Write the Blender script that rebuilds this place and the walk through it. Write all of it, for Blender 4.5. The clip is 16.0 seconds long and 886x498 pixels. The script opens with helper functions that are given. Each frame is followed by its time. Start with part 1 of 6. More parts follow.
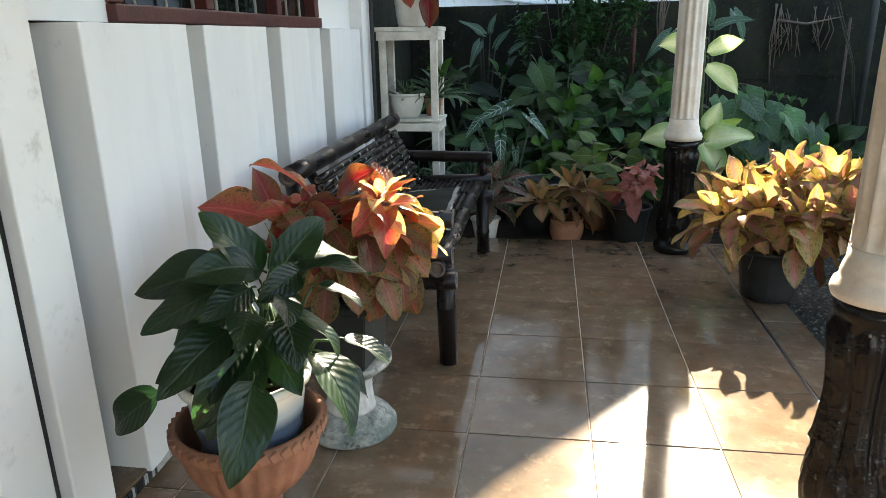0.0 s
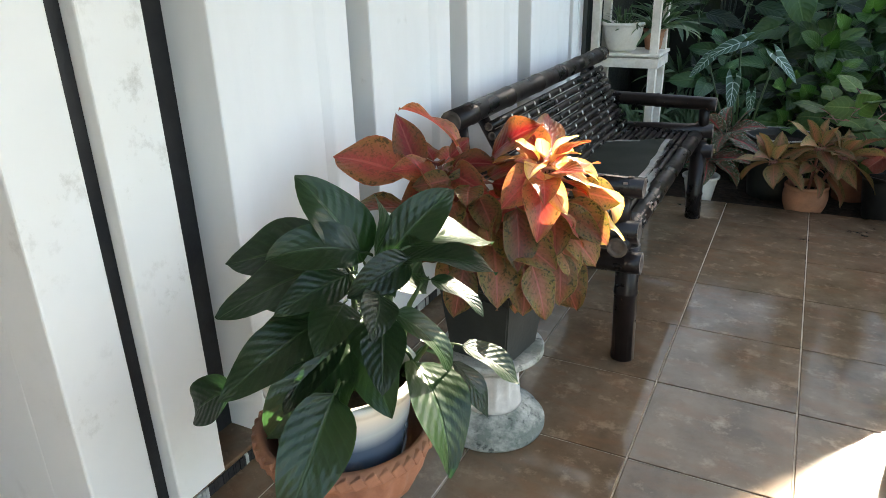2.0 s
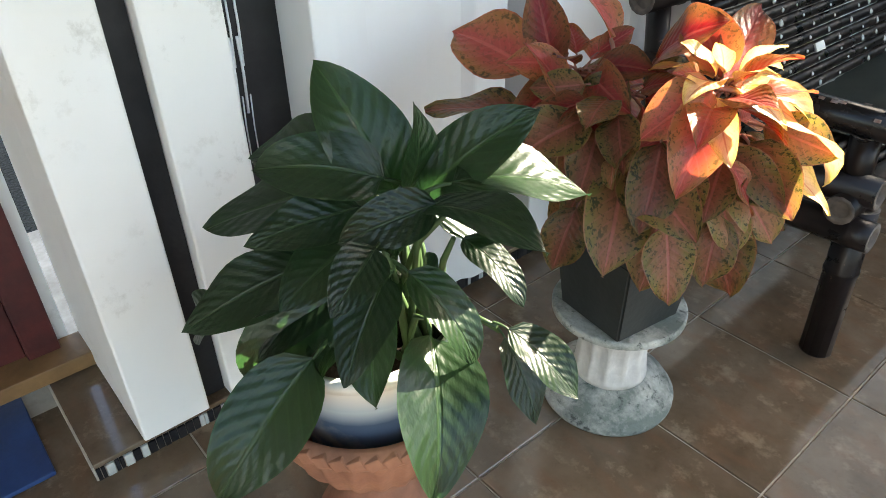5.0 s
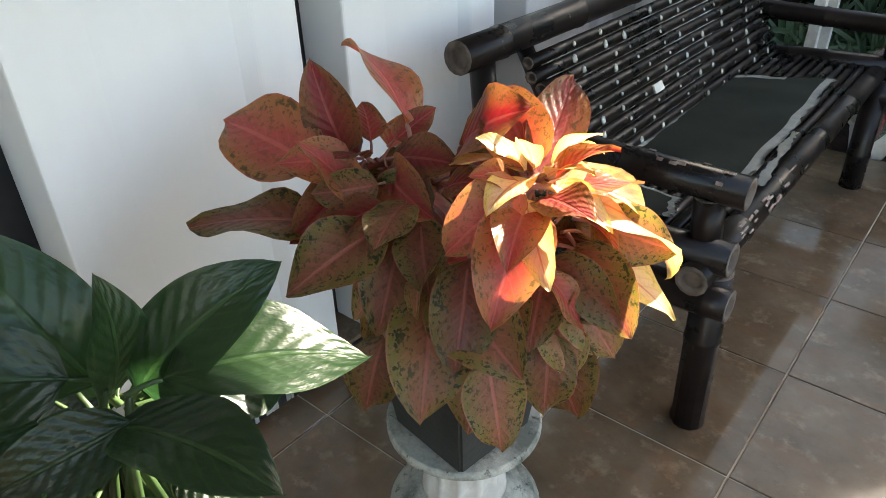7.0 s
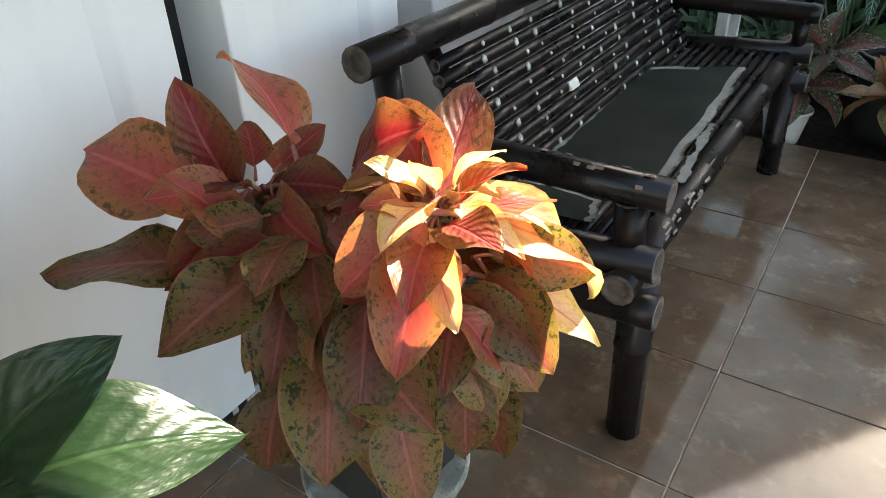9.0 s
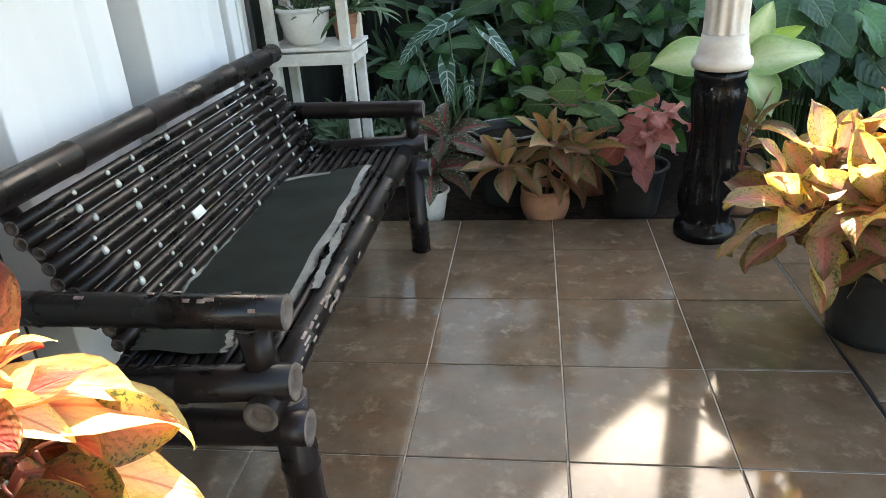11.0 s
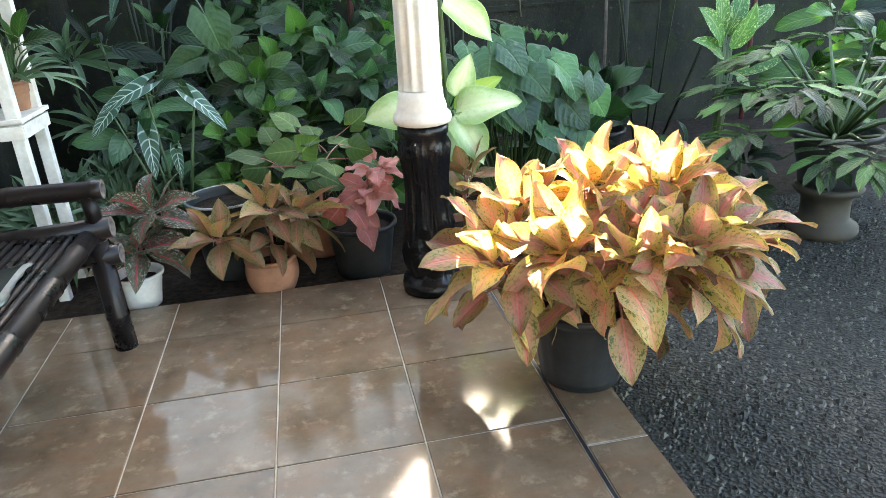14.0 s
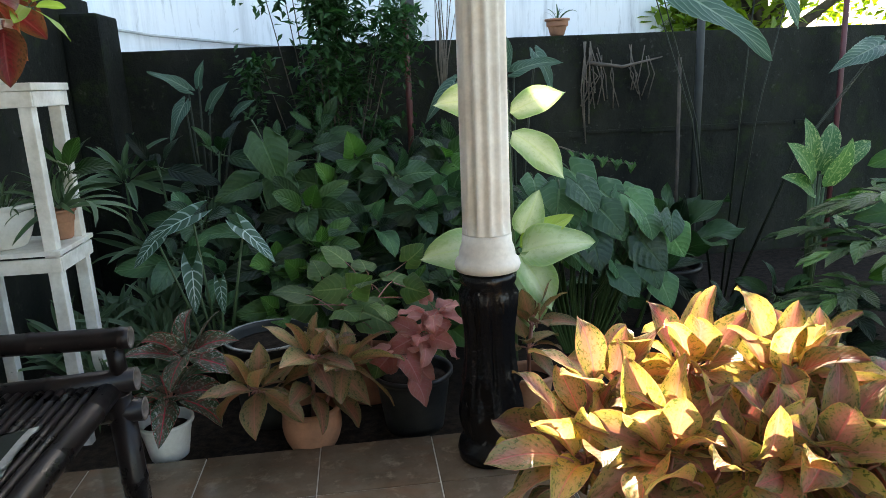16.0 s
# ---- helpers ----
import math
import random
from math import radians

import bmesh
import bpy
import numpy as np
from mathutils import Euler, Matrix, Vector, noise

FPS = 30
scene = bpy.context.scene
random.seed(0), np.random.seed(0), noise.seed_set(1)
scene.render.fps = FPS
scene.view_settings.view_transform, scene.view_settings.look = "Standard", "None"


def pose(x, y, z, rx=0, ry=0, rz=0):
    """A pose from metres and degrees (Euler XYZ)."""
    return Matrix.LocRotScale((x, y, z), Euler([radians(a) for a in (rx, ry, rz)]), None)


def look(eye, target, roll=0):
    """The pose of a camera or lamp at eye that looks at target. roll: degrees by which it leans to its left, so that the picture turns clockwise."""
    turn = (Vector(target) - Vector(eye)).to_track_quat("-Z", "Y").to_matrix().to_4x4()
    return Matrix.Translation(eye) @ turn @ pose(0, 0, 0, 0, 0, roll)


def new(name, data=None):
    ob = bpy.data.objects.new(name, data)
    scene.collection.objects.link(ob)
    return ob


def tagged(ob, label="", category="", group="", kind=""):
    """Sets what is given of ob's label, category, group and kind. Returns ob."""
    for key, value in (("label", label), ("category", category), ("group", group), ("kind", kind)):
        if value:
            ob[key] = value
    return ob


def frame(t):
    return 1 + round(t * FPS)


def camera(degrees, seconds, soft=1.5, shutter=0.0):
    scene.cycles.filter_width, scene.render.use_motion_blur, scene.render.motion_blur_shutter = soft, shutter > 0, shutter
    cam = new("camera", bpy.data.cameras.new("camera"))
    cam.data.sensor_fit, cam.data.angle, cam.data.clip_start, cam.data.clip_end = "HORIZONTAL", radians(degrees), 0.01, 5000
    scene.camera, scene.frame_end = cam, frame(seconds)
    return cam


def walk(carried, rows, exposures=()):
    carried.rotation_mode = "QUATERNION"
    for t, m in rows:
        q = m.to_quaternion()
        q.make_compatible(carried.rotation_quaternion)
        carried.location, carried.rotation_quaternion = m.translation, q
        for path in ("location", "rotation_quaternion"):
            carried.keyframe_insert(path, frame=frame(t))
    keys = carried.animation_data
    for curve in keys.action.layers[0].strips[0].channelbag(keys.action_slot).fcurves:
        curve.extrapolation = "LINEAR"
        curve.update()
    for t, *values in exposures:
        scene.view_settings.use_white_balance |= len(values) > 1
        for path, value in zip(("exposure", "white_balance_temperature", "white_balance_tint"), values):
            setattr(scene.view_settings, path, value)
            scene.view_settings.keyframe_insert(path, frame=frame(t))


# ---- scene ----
cam = camera(65.3, 16.0, soft=0.45)
PATH = [
    (0, (0.02, -0.189, 1.408), (-0.274, 1.7, 0.821), -1.1),
    (0.5, (-0.01, -0.103, 1.41), (-0.401, 1.75, 0.767), -2.5),
    (1, (-0.018, 0.068, 1.363), (-0.579, 1.885, 0.745), -1.4),
    (1.5, (0.022, 0.201, 1.392), (-0.72, 1.948, 0.762), -1.3),
    (2, (0.048, 0.314, 1.391), (-0.805, 1.954, 0.625), -1.5),
    (2.5, (-0.025, 0.474, 1.35), (-1.006, 1.991, 0.491), -1.8),
    (3, (-0.087, 0.593, 1.363), (-1.152, 2.035, 0.476), -2.3),
    (3.2, (-0.084, 0.586, 1.389), (-1.15, 1.988, 0.442), -2.7),
    (5.3, (0.068, 0.913, 1.322), (-1.224, 1.973, 0.223), -0.9),
    (5.5, (0.07, 0.931, 1.322), (-1.19, 2.04, 0.236), -0.9),
    (6, (0.059, 1.006, 1.328), (-1.106, 2.245, 0.275), -0.6),
    (6.5, (0.005, 1.128, 1.338), (-1.141, 2.398, 0.302), -1.3),
    (7, (-0.048, 1.234, 1.339), (-1.142, 2.533, 0.283), -1.5),
    (7.5, (-0.079, 1.292, 1.33), (-1.147, 2.587, 0.243), -2.2),
    (8, (-0.089, 1.32, 1.325), (-1.114, 2.631, 0.215), -1.9),
    (8.2, (-0.088, 1.328, 1.323), (-1.087, 2.657, 0.211), -1.9),
    (10.3, (-0.009, 1.406, 1.32), (-0.68, 3.047, 0.394), -3.6),
    (10.5, (0.041, 1.407, 1.341), (-0.509, 3.103, 0.435), -3.8),
    (11, (0.11, 1.474, 1.34), (-0.151, 3.267, 0.492), -3.7),
    (11.5, (0.195, 1.557, 1.343), (0.094, 3.379, 0.523), -3.6),
    (12, (0.286, 1.624, 1.361), (0.355, 3.464, 0.581), -2.3),
    (12.5, (0.362, 1.664, 1.358), (0.631, 3.493, 0.596), -1.7),
    (13, (0.401, 1.675, 1.35), (0.742, 3.489, 0.58), -2.3),
    (13.5, (0.417, 1.684, 1.353), (0.787, 3.492, 0.583), -2.5),
    (14, (0.43, 1.688, 1.353), (0.756, 3.504, 0.583), -3.3),
    (14.5, (0.433, 1.727, 1.355), (0.696, 3.557, 0.593), -2.8),
    (15, (0.439, 1.835, 1.366), (0.655, 3.7, 0.678), -1.6),
    (15.5, (0.447, 1.969, 1.405), (0.66, 3.874, 0.836), -2.1),
    (16, (0.44, 2.059, 1.425), (0.659, 3.989, 0.949), -2.5),
]
walk(cam, [(t, look(eye, target, roll)) for t, eye, target, roll in PATH], exposures=[(t, e, 7400, 8) for t, e in ((0.0, 2.98), (2.5, 3.3), (5.5, 3.2), (8.0, 3.05), (10.5, 3.28), (11.5, 3.95), (12.0, 4.25), (12.5, 4.35), (14.5, 4.38), (15.3, 3.8), (16.0, 3.15))])

# ---- light ----
SUN = Vector((0.17, 1.0, 0.655)).normalized()
world = bpy.data.worlds.new("world")
scene.world = world
world.use_nodes = True
wn = world.node_tree
sky = wn.nodes.new("ShaderNodeTexSky")
sky.sky_type = "NISHITA"
sky.sun_disc = False
sky.sun_elevation = math.asin(SUN.z)
sky.sun_rotation = math.atan2(SUN.x, SUN.y)
sky.dust_density = 1.6
wn.links.new(sky.outputs[0], wn.nodes["Background"].inputs[0])
wn.nodes["Background"].inputs[1].default_value = 0.10
sun = new("sun", bpy.data.lights.new("sun", "SUN"))
sun.data.energy = 5.0
sun.data.angle = radians(0.55)
sun.data.color = (1.0, 0.95, 0.86)
sun.matrix_world = look(SUN * 30, (0, 0, 0))


# ---- material helpers ----
class Nodes:
    """A small builder for node materials."""

    def __init__(self, name, rough=0.6, spec=0.5, metal=0.0):
        self.mat = bpy.data.materials.new(name)
        self.mat.use_nodes = True
        self.t = self.mat.node_tree
        self.b = self.t.nodes["Principled BSDF"]
        self.out = self.t.nodes["Material Output"]
        self.b.inputs["Roughness"].default_value = rough
        self.b.inputs["Specular IOR Level"].default_value = spec
        self.b.inputs["Metallic"].default_value = metal

    def n(self, kind, **inputs):
        node = self.t.nodes.new("ShaderNode" + kind)
        for key, value in inputs.items():
            self.put(node.inputs[key.replace("_", " ")], value)
        return node

    def put(self, socket, value):
        if isinstance(value, bpy.types.NodeSocket):
            self.t.links.new(value, socket)
        else:
            socket.default_value = value

    def where(self, kind="Object"):
        return self.n("TexCoord").outputs[kind]

    def noise(self, scale, detail=4.0, rough=0.55, at=None, stretch=None):
        at = at or self.where()
        if stretch:
            m = self.n("Mapping", Vector=at)
            m.inputs["Scale"].default_value = stretch
            at = m.outputs[0]
        return self.n("TexNoise", Vector=at, Scale=scale, Detail=detail, Roughness=rough).outputs["Fac"]

    def ramp(self, fac, lo, hi):
        m = self.n("MapRange", Value=fac)
        m.inputs["From Min"].default_value, m.inputs["From Max"].default_value = lo, hi
        return m.outputs[0]

    def math(self, op, a, b=0.0):
        m = self.n("Math")
        m.operation = op
        self.put(m.inputs[0], a)
        self.put(m.inputs[1], b)
        return m.outputs[0]

    def mix(self, fac, a, b):
        m = self.n("Mix")
        m.data_type = "RGBA"
        self.put(m.inputs[0], fac)
        self.put(m.inputs[6], a if isinstance(a, bpy.types.NodeSocket) else (*a, 1))
        self.put(m.inputs[7], b if isinstance(b, bpy.types.NodeSocket) else (*b, 1))
        return m.outputs[2]

    def rand(self):
        return self.n("ObjectInfo").outputs["Random"]

    def island(self):
        return self.n("NewGeometry").outputs["Random Per Island"]

    def vary(self, color, amount, src=None):
        """Brightness shifted by piece."""
        h = self.n("HueSaturation", Color=color)
        f = self.math("MULTIPLY_ADD", src or self.rand(), 2 * amount)
        f.node.inputs[2].default_value = 1 - amount
        self.put(h.inputs["Value"], f)
        return h.outputs[0]

    def color(self, value):
        self.put(self.b.inputs["Base Color"], value if isinstance(value, bpy.types.NodeSocket) else (*value, 1))

    def rough(self, value):
        self.put(self.b.inputs["Roughness"], value)

    def bump(self, height, strength=0.3, distance=0.01):
        k = self.n("Bump", Height=height, Strength=strength, Distance=distance)
        self.put(self.b.inputs["Normal"], k.outputs[0])
        return k


def plain(name, base, second, scale, rough=0.6, spec=0.4, bump=0.2, fine=60.0, lo=0.35, hi=0.7, metal=0.0):
    """Two tones in clouds, with fine grain and relief."""
    k = Nodes(name, rough, spec, metal)
    clouds = k.ramp(k.noise(scale, 6), lo, hi)
    grain = k.noise(fine, 3)
    c = k.mix(clouds, base, second)
    g = k.n("HueSaturation", Color=c)
    v = k.math("MULTIPLY_ADD", grain, 0.3)
    v.node.inputs[2].default_value = 0.85
    k.put(g.inputs["Value"], v)
    k.color(g.outputs[0])
    k.bump(k.math("ADD", grain, k.math("MULTIPLY", clouds, 0.6)), bump, 0.004)
    return k.mat


def make_paint():
    """White wall paint with faint stains and scuffs."""
    k = Nodes("white_wall_paint", 0.55, 0.3)
    a = k.ramp(k.noise(1.6, 6, stretch=(1, 1, 0.35)), 0.5, 0.75)
    b = k.ramp(k.noise(9, 8, 0.7), 0.62, 0.72)
    c = k.mix(k.math("MULTIPLY", a, 0.6), (0.79, 0.80, 0.80), (0.62, 0.63, 0.62))
    c = k.mix(k.math("MULTIPLY", k.math("MULTIPLY", b, a), 0.9), c, (0.40, 0.39, 0.36))
    k.color(c)
    k.bump(k.noise(30, 6), 0.12, 0.004)
    return k.mat


def make_post_paint():
    """White paint, scuffed and dirty low down where things knock against it."""
    k = Nodes("scuffed_white_paint", 0.55, 0.3)
    b = k.ramp(k.noise(7, 8, 0.75), 0.55, 0.66)
    s = k.ramp(k.noise(2.5, 3), 0.45, 0.65)
    c = k.mix(k.math("MULTIPLY", s, 0.25), (0.80, 0.80, 0.78), (0.66, 0.65, 0.60))
    c = k.mix(k.math("MULTIPLY", k.math("MULTIPLY", b, s), 0.55), c, (0.38, 0.36, 0.31))
    k.color(c)
    k.bump(k.noise(26, 6), 0.15, 0.004)
    return k.mat


def make_tile():
    """Glazed brown stoneware tile with cloudy rust and pale patches."""
    k = Nodes("brown_floor_tile", 0.16, 0.5)
    at = k.n("VectorMath", )
    at.operation = "ADD"
    k.put(at.inputs[0], k.where())
    shift = k.n("CombineXYZ", X=k.math("MULTIPLY", k.rand(), 9.0), Y=k.math("MULTIPLY", k.rand(), 5.0))
    k.put(at.inputs[1], shift.outputs[0])
    at = at.outputs[0]
    a = k.ramp(k.noise(4.5, 7, 0.62, at), 0.35, 0.68)
    b = k.ramp(k.noise(11, 8, 0.7, at), 0.54, 0.70)
    c = k.ramp(k.noise(24, 8, 0.75, at), 0.55, 0.72)
    d = k.ramp(k.noise(7, 3, 0.5, at, (1, 2.2, 1)), 0.5, 0.66)
    col = k.mix(a, (0.100, 0.068, 0.042), (0.185, 0.135, 0.092))
    col = k.mix(k.math("MULTIPLY", b, 0.8), col, (0.29, 0.215, 0.145))
    col = k.mix(k.math("MULTIPLY", c, 0.5), col, (0.075, 0.045, 0.028))
    col = k.mix(k.math("MULTIPLY", d, 0.35), col, (0.17, 0.085, 0.045))
    k.color(k.vary(col, 0.08))
    r = k.math("MULTIPLY_ADD", k.noise(5, 5, 0.6, at), 0.10)
    r.node.inputs[2].default_value = 0.035
    k.rough(r)
    k.bump(k.noise(7, 3, 0.5, at), 0.03, 0.01)
    return k.mat


def make_leaf(name, low, high, edge, spots, spot_amount=0.5, edge_amount=0.6, vein=(0.5, 0.3, 0.2), vein_amount=0.3,
              rough=0.42, glow=0.3, ribs=14.0, rib_bump=0.25, spot_scale=16.0, spec=0.3, net=0.0, shift=0.15, light=1.5):
    """A leaf: two tones by leaf, a rim tone, blotches, a midrib and side ribs, and light that shines through."""
    k = Nodes(name, rough, spec)
    uv = k.n("UVMap")
    uv.uv_map = "UVMap"
    sep = k.n("SeparateXYZ", Vector=uv.outputs[0])
    u, v = sep.outputs[0], sep.outputs[1]
    across = k.math("MULTIPLY", k.math("ABSOLUTE", k.math("SUBTRACT", v, 0.5)), 2.0)
    seed = k.n("CombineXYZ", X=k.math("MULTIPLY", k.rand(), 37.0), Y=k.math("MULTIPLY", k.rand(), 11.0))
    at = k.n("VectorMath")
    at.operation = "ADD"
    k.put(at.inputs[0], uv.outputs[0])
    k.put(at.inputs[1], seed.outputs[0])
    at = at.outputs[0]
    rib_at = k.math("ADD", u, k.math("MULTIPLY", across, -0.28))
    rib = k.math("SINE", k.math("MULTIPLY", rib_at, ribs * 6.2832))
    ribm = k.ramp(rib, 0.7, 1.0)
    big = k.noise(2.6, 3, 0.5, at)
    tone = k.math("ADD", k.math("MULTIPLY", k.rand(), 0.75), k.math("MULTIPLY", big, 0.4))
    c = k.mix(k.ramp(tone, 0.15, 0.95), low, high)
    outer = k.ramp(k.math("ADD", across, k.math("MULTIPLY", big, 0.8)), 0.62, 1.25)
    c = k.mix(k.math("MULTIPLY", outer, edge_amount), c, edge)
    c = k.mix(k.math("MULTIPLY", ribm, vein_amount * 0.3 + net), c, vein)
    blot = k.ramp(k.noise(spot_scale, 5, 0.7, at, (1.0, 0.6, 1.0)), 0.55, 0.60)
    fine = k.ramp(k.noise(spot_scale * 2.3, 3, 0.6, at, (1.0, 0.6, 1.0)), 0.57, 0.62)
    where = k.math("MULTIPLY_ADD", outer, 0.75)
    where.node.inputs[2].default_value = 0.4
    c = k.mix(k.math("MULTIPLY", where, k.math("MULTIPLY", k.math("MAXIMUM", blot, k.math("MULTIPLY", fine, 0.9)), spot_amount)), c, spots)
    mid = k.ramp(across, 0.075, 0.03)
    c = k.mix(k.math("MULTIPLY", mid, min(1.0, vein_amount + net)), c, vein)
    c = k.mix(k.math("MULTIPLY", k.ramp(across, 0.93, 0.98), vein_amount * 0.6), c, vein)
    c = k.vary(c, shift)
    k.color(c)
    crinkle = k.noise(7, 3, 0.5, at)
    h = k.math("ADD", k.math("ADD", k.math("MULTIPLY", rib, 0.35), k.math("MULTIPLY", mid, -1.5)), k.math("MULTIPLY", crinkle, 2.5))
    k.bump(h, rib_bump, 0.0022)
    tr = k.n("BsdfTranslucent")
    g = k.n("HueSaturation", Color=c, Saturation=1.15, Value=light)
    k.put(tr.inputs["Color"], g.outputs[0])
    mx = k.n("MixShader", Fac=glow)
    k.t.links.new(k.b.outputs[0], mx.inputs[1])
    k.t.links.new(tr.outputs[0], mx.inputs[2])
    k.t.links.new(mx.outputs[0], k.out.inputs[0])
    return k.mat


def make_bamboo():
    """Near-black varnished bamboo, worn to brown and pale on its edges."""
    k = Nodes("black_varnished_bamboo", 0.3, 0.22)
    a = k.ramp(k.noise(6, 6, 0.65), 0.4, 0.7)
    b = k.ramp(k.noise(28, 6, 0.7), 0.66, 0.72)
    c = k.mix(a, (0.007, 0.006, 0.006), (0.016, 0.010, 0.009))
    c = k.mix(k.math("MULTIPLY", b, 0.85), c, (0.22, 0.14, 0.10))
    k.color(k.vary(c, 0.3))
    r = k.math("MULTIPLY_ADD", a, 0.25)
    r.node.inputs[2].default_value = 0.24
    k.rough(r)
    k.bump(k.noise(18, 5, stretch=(1, 0.3, 1)), 0.25, 0.004)
    return k.mat


def make_black_enamel():
    """Chipped black paint on cast plaster."""
    k = Nodes("chipped_black_paint", 0.25, 0.3)
    a = k.ramp(k.noise(14, 7, 0.7), 0.68, 0.71)
    d = k.ramp(k.noise(5, 4), 0.4, 0.7)
    c = k.mix(k.math("MULTIPLY", d, 0.5), (0.004, 0.004, 0.005), (0.010, 0.009, 0.009))
    c = k.mix(k.math("MULTIPLY", a, 0.8), c, (0.42, 0.36, 0.30))
    k.color(c)
    k.bump(k.noise(16, 4), 0.9, 0.012)
    return k.mat


def make_stone_base():
    """Weathered plaster with grey-green growth and dark crust."""
    k = Nodes("weathered_plaster", 0.8, 0.2)
    a = k.ramp(k.noise(9, 7, 0.7), 0.42, 0.6)
    b = k.ramp(k.noise(34, 6, 0.7), 0.57, 0.66)
    c = k.mix(a, (0.42, 0.42, 0.38), (0.15, 0.17, 0.15))
    c = k.mix(k.math("MULTIPLY", b, 0.9), c, (0.05, 0.055, 0.05))
    k.color(c)
    k.bump(k.noise(40, 6), 0.9, 0.008)
    return k.mat


def make_garden_wall():
    """Dark damp concrete with moss and water marks."""
    k = Nodes("mossy_concrete", 0.9, 0.15)
    a = k.ramp(k.noise(1.8, 7, 0.65, stretch=(1, 1, 0.5)), 0.4, 0.68)
    b = k.ramp(k.noise(6, 8, 0.72), 0.52, 0.64)
    e = k.ramp(k.noise(22, 7, 0.7), 0.6, 0.7)
    c = k.mix(a, (0.009, 0.010, 0.008), (0.028, 0.029, 0.022))
    c = k.mix(k.math("MULTIPLY", b, 0.5), c, (0.022, 0.034, 0.008))
    c = k.mix(k.math("MULTIPLY", e, 0.35), c, (0.10, 0.10, 0.09))
    k.color(c)
    k.bump(k.noise(16, 8, 0.7), 0.8, 0.02)
    return k.mat


def make_gravel():
    k = Nodes("grey_gravel", 0.9, 0.2)
    v = k.n("TexVoronoi", Vector=k.where(), Scale=70.0)
    a = k.ramp(k.noise(1.2, 4), 0.35, 0.7)
    c = k.mix(v.outputs["Distance"], (0.036, 0.036, 0.032), (0.013, 0.013, 0.012))
    c = k.mix(k.math("MULTIPLY", a, 0.5), c, (0.034, 0.034, 0.026))
    k.color(c)
    k.bump(v.outputs["Distance"], 0.8, 0.02)
    return k.mat


def make_stone():
    k = Nodes("gravel_stone", 0.85, 0.25)
    c = k.mix(k.ramp(k.island(), 0.35, 1.0), (0.022, 0.022, 0.020), (0.11, 0.11, 0.095))
    k.color(c)
    k.bump(k.noise(90, 3), 0.4, 0.002)
    return k.mat


def make_house_white():
    """Whitewash with long grey streaks of rain."""
    k = Nodes("rain_streaked_whitewash", 0.8, 0.2)
    a = k.ramp(k.noise(3.0, 6, 0.7, stretch=(2.0, 2.0, 0.12)), 0.5, 0.7)
    b = k.ramp(k.noise(12, 6, 0.7, stretch=(1.5, 1, 0.2)), 0.56, 0.68)
    c = k.mix(k.math("MULTIPLY", a, 0.6), (0.80, 0.81, 0.82), (0.45, 0.46, 0.46))
    c = k.mix(k.math("MULTIPLY", b, 0.4), c, (0.22, 0.22, 0.21))
    k.color(c)
    k.bump(k.noise(14, 5), 0.2, 0.01)
    return k.mat


PAINT = make_paint()
POST_PAINT = make_post_paint()
TILE = make_tile()
GROUT = plain("tile_grout", (0.50, 0.44, 0.36), (0.32, 0.27, 0.21), 8, 0.9)
BAMBOO = make_bamboo()
BAMBOO_END = plain("cut_bamboo_end", (0.15, 0.12, 0.10), (0.05, 0.04, 0.035), 30, 0.8)
BLACK = make_black_enamel()
COLUMN = plain("cream_column_paint", (0.78, 0.72, 0.63), (0.60, 0.52, 0.43), 6, 0.5, 0.35, 0.15)
WEATHERED = make_stone_base()
MOSSY = make_garden_wall()
GRAVEL = make_gravel()
STONE = make_stone()
WHITEWASH = make_house_white()
MAROON = plain("maroon_window_paint", (0.090, 0.018, 0.016), (0.05, 0.012, 0.012), 12, 0.45, 0.4, 0.3)
DARK_RECESS = plain("black_painted_recess", (0.006, 0.006, 0.008), (0.02, 0.02, 0.022), 10, 0.5, 0.4, 0.3)
TERRACOTTA = plain("terracotta", (0.31, 0.145, 0.09), (0.19, 0.09, 0.06), 9, 0.8, 0.2, 0.4, 80)
CLAY = plain("pale_terracotta", (0.40, 0.20, 0.12), (0.25, 0.13, 0.08), 9, 0.75, 0.2, 0.3, 80)
CERAMIC = plain("white_plastic_pot", (0.74, 0.74, 0.70), (0.60, 0.58, 0.52), 6, 0.35, 0.4, 0.1)
BLACK_PLASTIC = plain("black_plastic_pot", (0.014, 0.015, 0.016), (0.03, 0.03, 0.03), 9, 0.4, 0.4, 0.2)
GREY_PLASTIC = plain("grey_plastic_pot", (0.018, 0.022, 0.021), (0.032, 0.036, 0.034), 7, 0.5, 0.35, 0.2)
SOIL = plain("dark_potting_soil", (0.012, 0.009, 0.007), (0.035, 0.025, 0.018), 30, 0.95, 0.1, 0.9, 120)
WHITE_WOOD = plain("white_painted_wood", (0.74, 0.72, 0.67), (0.52, 0.49, 0.43), 9, 0.6, 0.3, 0.3)
CLOTH = plain("dark_green_cloth", (0.030, 0.040, 0.034), (0.048, 0.058, 0.050), 5, 0.85, 0.2, 0.3, 220)
CLOTH_EDGE = plain("white_cloth_edge", (0.52, 0.53, 0.50), (0.32, 0.33, 0.31), 12, 0.85, 0.2, 0.3)
WOOD = plain("threshold_wood", (0.22, 0.12, 0.05), (0.13, 0.07, 0.03), 8, 0.5, 0.4, 0.2)
BLUE = plain("blue_plastic", (0.015, 0.05, 0.16), (0.01, 0.03, 0.10), 8, 0.5)
